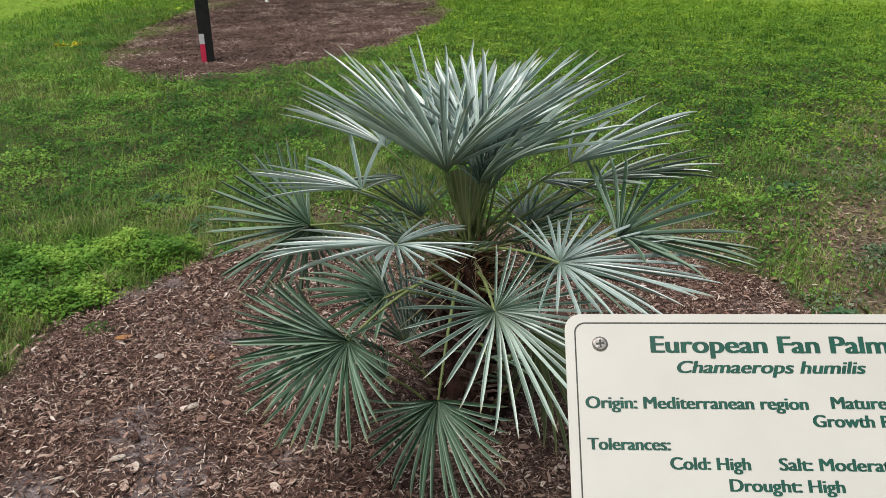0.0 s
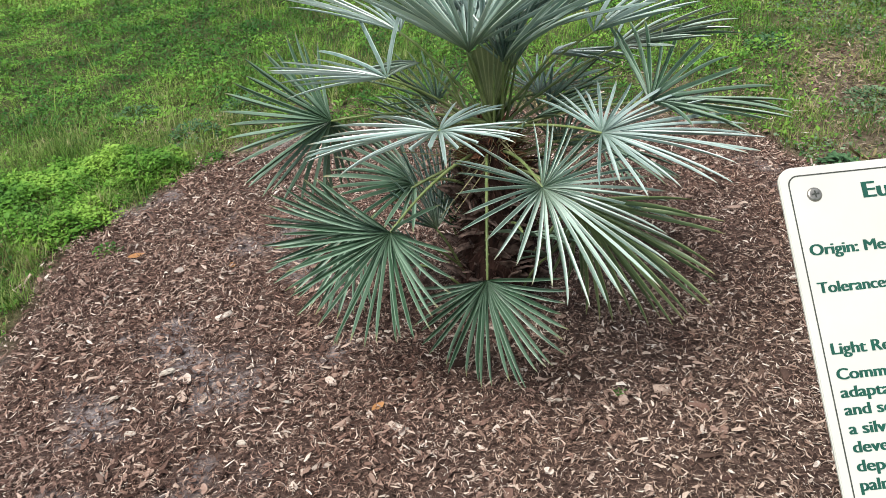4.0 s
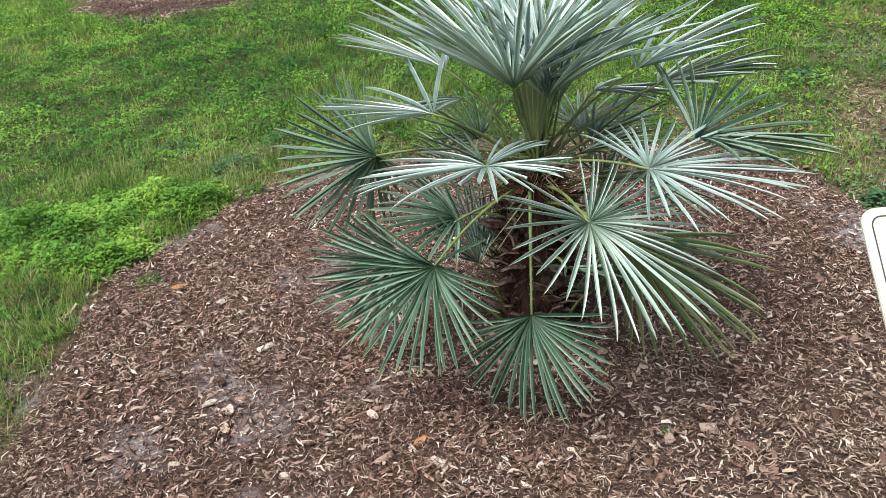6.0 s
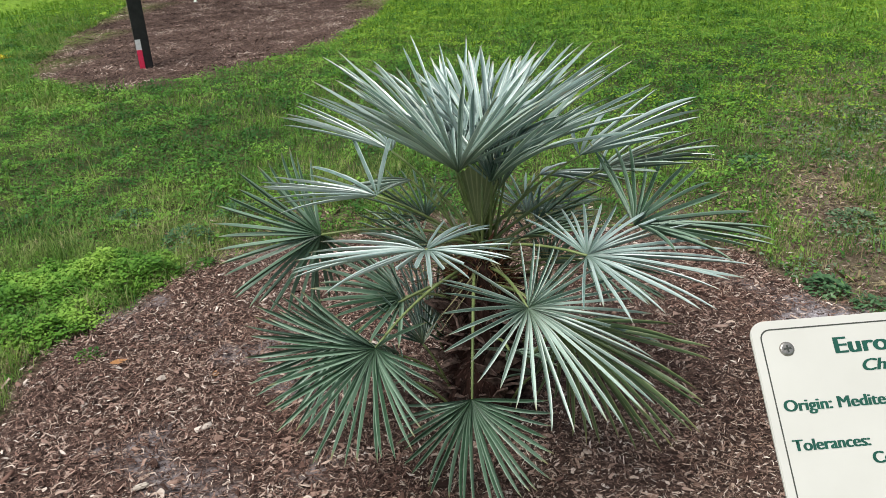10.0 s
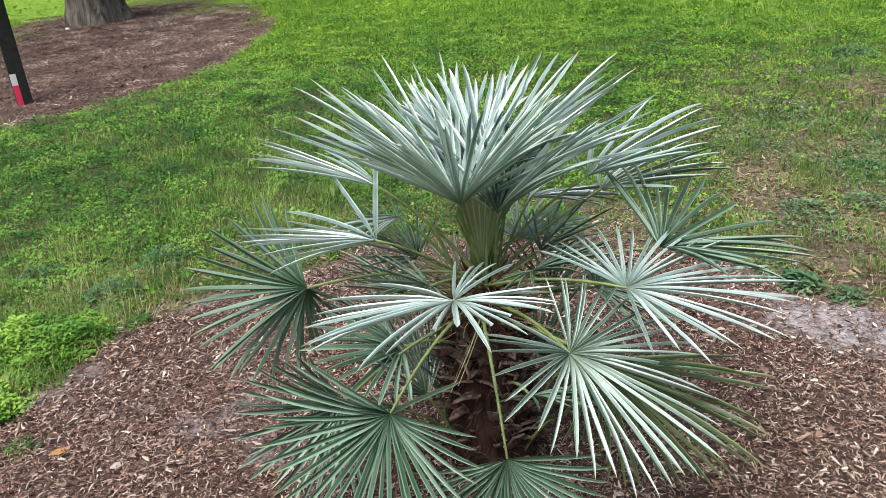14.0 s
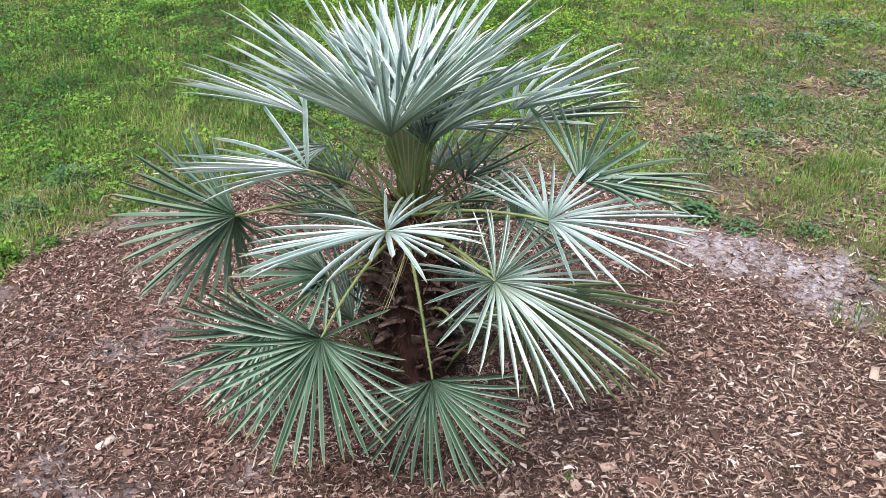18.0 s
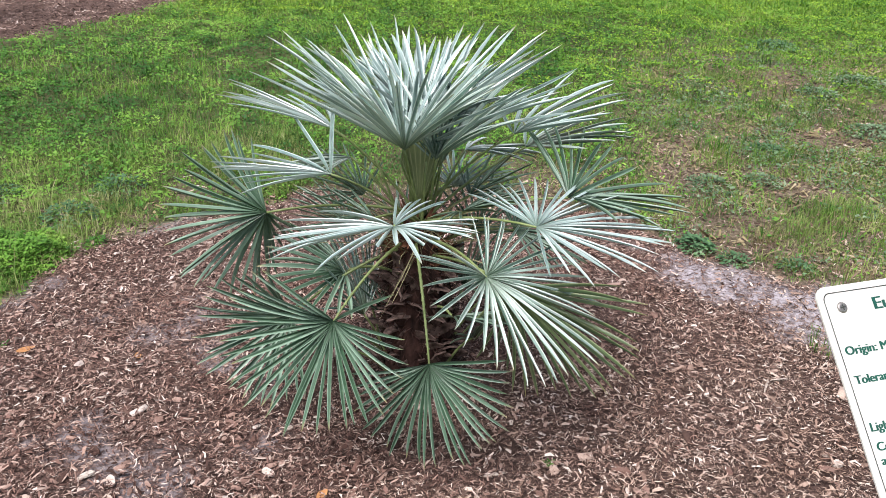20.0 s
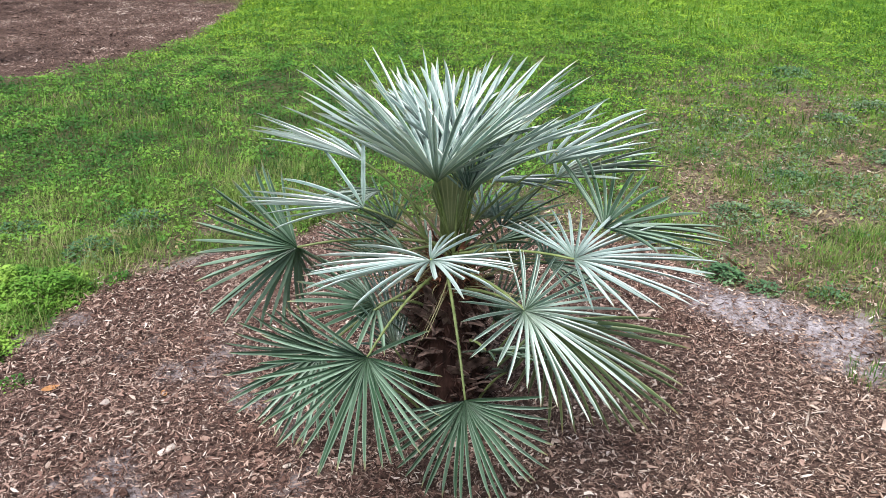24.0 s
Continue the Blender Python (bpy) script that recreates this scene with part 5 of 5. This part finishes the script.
def weed_clump(px, py, radius, height, count, size, material, label):
    g = np.random.default_rng(int(1000 * abs(px) + 77 * abs(py)))
    a, rr = g.uniform(0, 6.283, count), radius * np.sqrt(g.random(count))
    cx, cy = rr * np.cos(a), rr * np.sin(a)
    hz = height * (1 - (rr / radius) ** 2 * 0.8) * g.uniform(0.4, 1.0, count)
    out = np.stack([np.cos(a), np.sin(a), g.normal(0.15, 0.35, count)], -1)
    out[:, :2] += g.normal(0, 0.5, (count, 2))
    out /= np.linalg.norm(out, axis=1)[:, None]
    side = np.cross(out, np.array([0, 0, 1.0]))
    side /= np.linalg.norm(side, axis=1)[:, None]
    up = np.cross(side, out)
    s = (size * g.uniform(0.6, 1.3, count))[:, None]
    c = np.stack([cx, cy, hz + 0.004], -1)
    v = np.stack([c - out * s * 0.5, c - out * s * 0.1 + side * s * 0.28 + up * s * 0.08, c + out * s * 0.3 + side * s * 0.2 + up * s * 0.05, c + out * s * 0.55 - up * s * 0.1,
                  c + out * s * 0.3 - side * s * 0.2 + up * s * 0.05, c - out * s * 0.1 - side * s * 0.28 + up * s * 0.08], 1).reshape(-1, 3)
    f = (np.array([(0, 1, 2, 3), (0, 3, 4, 5)])[None] + 6 * np.arange(count)[:, None, None]).reshape(-1, 4)
    weed = tagged(new("weed"), label, "weed", "weeds in the thin grass")
    weed.location = (px, py, float(surface_z(px, py)))
    part("foliage", fast_mesh("foliage", v, f), material, weed)
    # a few thin stems that carry the leaves
    bm = bmesh.new()
    for k in range(0, count, max(1, count // 14)):
        p, q = Vector((0, 0, -0.004)), Vector(c[k])
        d = Vector((0.0012, 0.0012, 0))
        bm.faces.new([bm.verts.new(t) for t in (p - d, p + d, q + d, q - d)])
    part("stem", bm, material, weed)
    return weed


for px, py, rad, high, cnt, size, mat, text in (
        (1.37, 1.06, 0.10, 0.07, 90, 0.042, WEED, "dark green broad-leaved weed beside the sand"),
        (1.52, 0.93, 0.08, 0.04, 60, 0.030, WEED, "low green weed at the sand's edge"),
        (1.78, 0.86, 0.09, 0.04, 60, 0.028, WEED, "low green weed at the sand's edge"),
        (1.66, 1.84, 0.13, 0.06, 110, 0.035, GREY_WEED, "grey-green weed in thin grass"),
        (2.00, 1.90, 0.13, 0.05, 100, 0.032, GREY_WEED, "grey-green weed in thin grass"),
        (2.19, 2.39, 0.13, 0.06, 100, 0.036, WEED, "dark green weed in thin grass"),
        (3.07, 2.80, 0.20, 0.06, 170, 0.04, GREY_WEED, "wide grey-green weed in thin grass"),
        (3.05, 3.68, 0.18, 0.07, 150, 0.045, GREY_WEED, "wide grey-green weed in thin grass"),
        (3.25, 5.23, 0.24, 0.08, 190, 0.05, WEED, "wide dark green weed in thin grass"),
        (3.57, 4.02, 0.26, 0.07, 190, 0.05, GREY_WEED, "wide grey-green weed in thin grass"),
        (1.27, 2.66, 0.13, 0.07, 90, 0.04, WEED, "dark green weed behind the palm"),
        (-1.70, 1.20, 0.14, 0.09, 130, 0.032, WEED, "dark green weed at the bed's edge"),
        (-1.60, 1.58, 0.14, 0.09, 120, 0.032, WEED, "dark green weed at the bed's edge"),
        (-1.45, 0.92, 0.06, 0.05, 50, 0.025, CLOVER, "small green weed at the bed's edge"),
        (-2.2, 1.45, 0.15, 0.06, 100, 0.032, WEED, "dark green weed in the lawn"),
        (-1.49, 0.07, 0.06, 0.03, 35, 0.02, CLOVER, "small pale weed in the mulch"),
        (0.5, -0.48, 0.022, 0.012, 9, 0.022, CLOVER, "tiny green sprig lying on the mulch")):
    weed_clump(px, py, rad, high, round(1.8 * cnt), 0.7 * size, mat, text)


def grass_tuft(px, py, radius, count, height, material, label):
    g = np.random.default_rng(int(900 * abs(px) + 13 * abs(py)))
    bm = bmesh.new()
    for _ in range(count):
        a, rr = g.uniform(0, 6.283), radius * math.sqrt(g.random())
        p = Vector((rr * math.cos(a), rr * math.sin(a), -0.004))
        b, h, t = a + g.normal(0, 0.8), height * g.uniform(0.5, 1.2), abs(g.normal(0.35, 0.3))
        d, w = Vector((math.cos(b), math.sin(b), 0)), g.uniform(0.001, 0.002)
        s = Vector((-d.y, d.x, 0)) * w
        q = p + d * h * 0.45 * t + Vector((0, 0, h * 0.6))
        e = p + d * h * 1.2 * t + Vector((0, 0, h * (1 - 0.3 * t)))
        va = [bm.verts.new(k) for k in (p - s, p + s, q + s * 0.8, q - s * 0.8, e)]
        bm.faces.new(va[:4]), bm.faces.new((va[3], va[2], va[4]))
    tuft = part("grass_tuft", bm, material)
    tuft.location = (px, py, float(surface_z(px, py)))
    return tagged(tuft, label, "grass", "tufts in the thin grass")


for px, py in ((-6.92, 5.75), (-6.72, 5.82)):
    weed_clump(px, py, 0.10, 0.10, 16, 0.05, YELLOW, "small yellow flowers in the lawn")
stone = bmesh.new()
bmesh.ops.create_icosphere(stone, subdivisions=2, radius=0.034)
for v in stone.verts:
    v.co = v.co * (1 + 0.25 * noise.noise(v.co * 30))
    v.co.z *= 0.7
stone = smooth(part("stone", stone, STONE))
stone.location = (-6.75, 10.45, float(surface_z(-6.75, 10.45)) + 0.018)
tagged(stone, "small white stone at the foot of the tree", "stone")

for px, py, rad, cnt, high, mat in ((1.66, 0.2, 0.10, 120, 0.06, GRASS), (1.95, 1.25, 0.16, 260, 0.08, GRASS_DRY), (1.72, 1.1, 0.06, 80, 0.07, STRAW), (2.25, 1.45, 0.2, 300, 0.08, GRASS_DRY),
                                    (2.0, 0.75, 0.12, 160, 0.07, STRAW), (1.85, 2.4, 0.12, 200, 0.10, GRASS), (1.2, 1.9, 0.1, 140, 0.09, GRASS), (-1.75, -0.25, 0.12, 150, 0.06, GRASS), (-1.62, -0.62, 0.1, 120, 0.05, STRAW)):
    grass_tuft(px, py, rad, cnt, high, mat, "tuft of dry yellow grass" if mat is STRAW else "tuft of green and yellow grass")


def dead_leaf(px, py, size, turn, mat, label):
    bm = bmesh.new()
    top = []
    for i in range(7):
        t = i / 6
        w = 0.30 * math.sin(math.pi * (0.08 + 0.9 * t)) * size
        z = 0.10 * size * (2 * t - 1) ** 2
        top.append([bm.verts.new((size * (t - 0.5), s * w, z + abs(s) * w * 0.35)) for s in (-1, 0, 1)])
    for a, b in zip(top, top[1:]):
        for k in (0, 1):
            bm.faces.new((a[k], a[k + 1], b[k + 1], b[k]))
    ob = part("fallen_leaf", bm, mat)
    ob.matrix_world = Matrix.Translation((px, py, float(surface_z(px, py)) + 0.012)) @ Matrix.Rotation(radians(turn), 4, "Z")
    return tagged(smooth(ob), label, "leaf", "fallen leaves on the mulch")


dead_leaf(-1.343, 0.043, 0.062, 35, DEAD_LEAF, "dry orange-brown leaf lying on the mulch")
dead_leaf(-0.231, -1.04, 0.045, 80, DEAD_LEAF, "dry orange-brown leaf lying on the mulch")
dead_leaf(-0.16, -0.63, 0.045, 60, DEAD_LEAF, "dry orange-brown leaf lying on the mulch")
dead_leaf(-0.93, 0.03, 0.04, 120, DEAD_LEAF, "dry rust-brown leaf lying on the mulch")


def wood_piece(px, py, length, width, turn, label):
    bm = bmesh.new()
    sec = ((-0.5, 0.25), (-0.32, 0.9), (0.1, 1.0), (0.38, 0.75), (0.5, 0.2))
    rows = []
    for t, w in sec:
        rows.append([bm.verts.new((length * t, width * w * s / 2, h)) for s, h in ((-1, 0), (-0.8, width * 0.28 * w), (0.7, width * 0.34 * w), (1, 0))])
    for a, b in zip(rows, rows[1:]):
        for k in range(3):
            bm.faces.new((a[k], a[k + 1], b[k + 1], b[k]))
    bm.faces.new(rows[0]), bm.faces.new(rows[-1][::-1])
    bmesh.ops.recalc_face_normals(bm, faces=bm.faces)
    ob = part("wood_chip", bm, PALE_WOOD)
    ob.matrix_world = Matrix.Translation((px, py, float(surface_z(px, py)) + 0.007)) @ Matrix.Rotation(radians(turn), 4, "Z")
    return tagged(ob, label, "wood chip", "pale chips on the mulch")


for px, py, ln, wd, turn, text in ((-0.856, -0.578, 0.05, 0.022, 45, "pale grey wood chip on the mulch"), (-0.968, -0.713, 0.052, 0.018, 50, "pale wood chip on the mulch"),
                                   (-0.5, -0.81, 0.03, 0.022, 20, "pale wood chip on the mulch"), (-0.83, -0.83, 0.035, 0.016, 10, "pale wood chip on the mulch"),
                                   (0.338, -0.525, 0.075, 0.012, 15, "thin pale wood splinter on the mulch"), (1.314, -0.05, 0.11, 0.008, 62, "thin pale stick on the mulch"),
                                   (-1.21, 0.397, 0.05, 0.014, -5, "pale wood chip on the mulch"), (-0.31, -0.34, 0.025, 0.018, 40, "small pale wood chip on the mulch"), (1.39, -0.44, 0.04, 0.03, 30, "flat pale wood chip on the mulch"), (-0.490, -0.680, 0.04, 0.016, 20, "pale wood chip on the mulch"), (-0.970, -0.210, 0.045, 0.014, 35, "pale wood chip on the mulch"), (-1.010, -0.080, 0.03, 0.012, 15, "small pale wood chip on the mulch")):
    wood_piece(px, py, ln, wd, turn, text)


# larger chips lying loose along the front of the bed, each a piece of its own
def loose_chips(parent, count):
    g, shapes = random.Random(77), []
    for k in range(10):
        w, th, a, b, skew = g.uniform(0.25, 0.6), g.uniform(0.07, 0.14), g.uniform(0.3, 1.0), g.uniform(0.3, 1.0), g.uniform(-0.1, 0.1)
        bm = bmesh.new()
        rows = []
        for t, e in ((-0.5, a * 0.6), (-0.3, 1.0), (0.25, 0.95), (0.5, b * 0.6)):
            y0, y1, z = -w * e / 2 + skew * t, w * e / 2 + skew * t, th * g.uniform(0.7, 1.2)
            rows.append([bm.verts.new(v) for v in ((t, y0, 0), (t, y0 * 0.9, z), (t, y1 * 0.9, z * g.uniform(0.7, 1.1)), (t, y1, 0))])
        for p, q in zip(rows, rows[1:]):
            for j in range(4):
                bm.faces.new((p[j], p[(j + 1) % 4], q[(j + 1) % 4], q[j]))
        bm.faces.new(rows[0]), bm.faces.new(rows[-1][::-1])
        bmesh.ops.recalc_face_normals(bm, faces=bm.faces)
        me = bpy.data.meshes.new("bark_chip")
        bm.to_mesh(me)
        bm.free()
        me.materials.append(CHIP)
        shapes.append(me)
    made = 0
    while made < count:
        px, py = g.uniform(-1.2, 1.5), g.uniform(-1.15, -0.2)
        if float(bed_depth(px, py)) < 0.1 or g.random() < 0.7 * float(sandiness(px, py)):
            continue
        size = 0.03 * math.exp(g.gauss(0, 0.3))
        m = Matrix.Translation((px, py, float(surface_z(px, py)) + 0.011)) @ Matrix.Rotation(g.uniform(0, 6.283), 4, "Z") @ Matrix.Rotation(g.gauss(0, 0.2), 4, "Y") @ Matrix.Rotation(g.gauss(0, 0.25), 4, "X") @ Matrix.Scale(size, 4)
        part("bark_chip", shapes[made % 10], None, parent, "", m)
        made += 1


loose_chips(large_chips, 280)
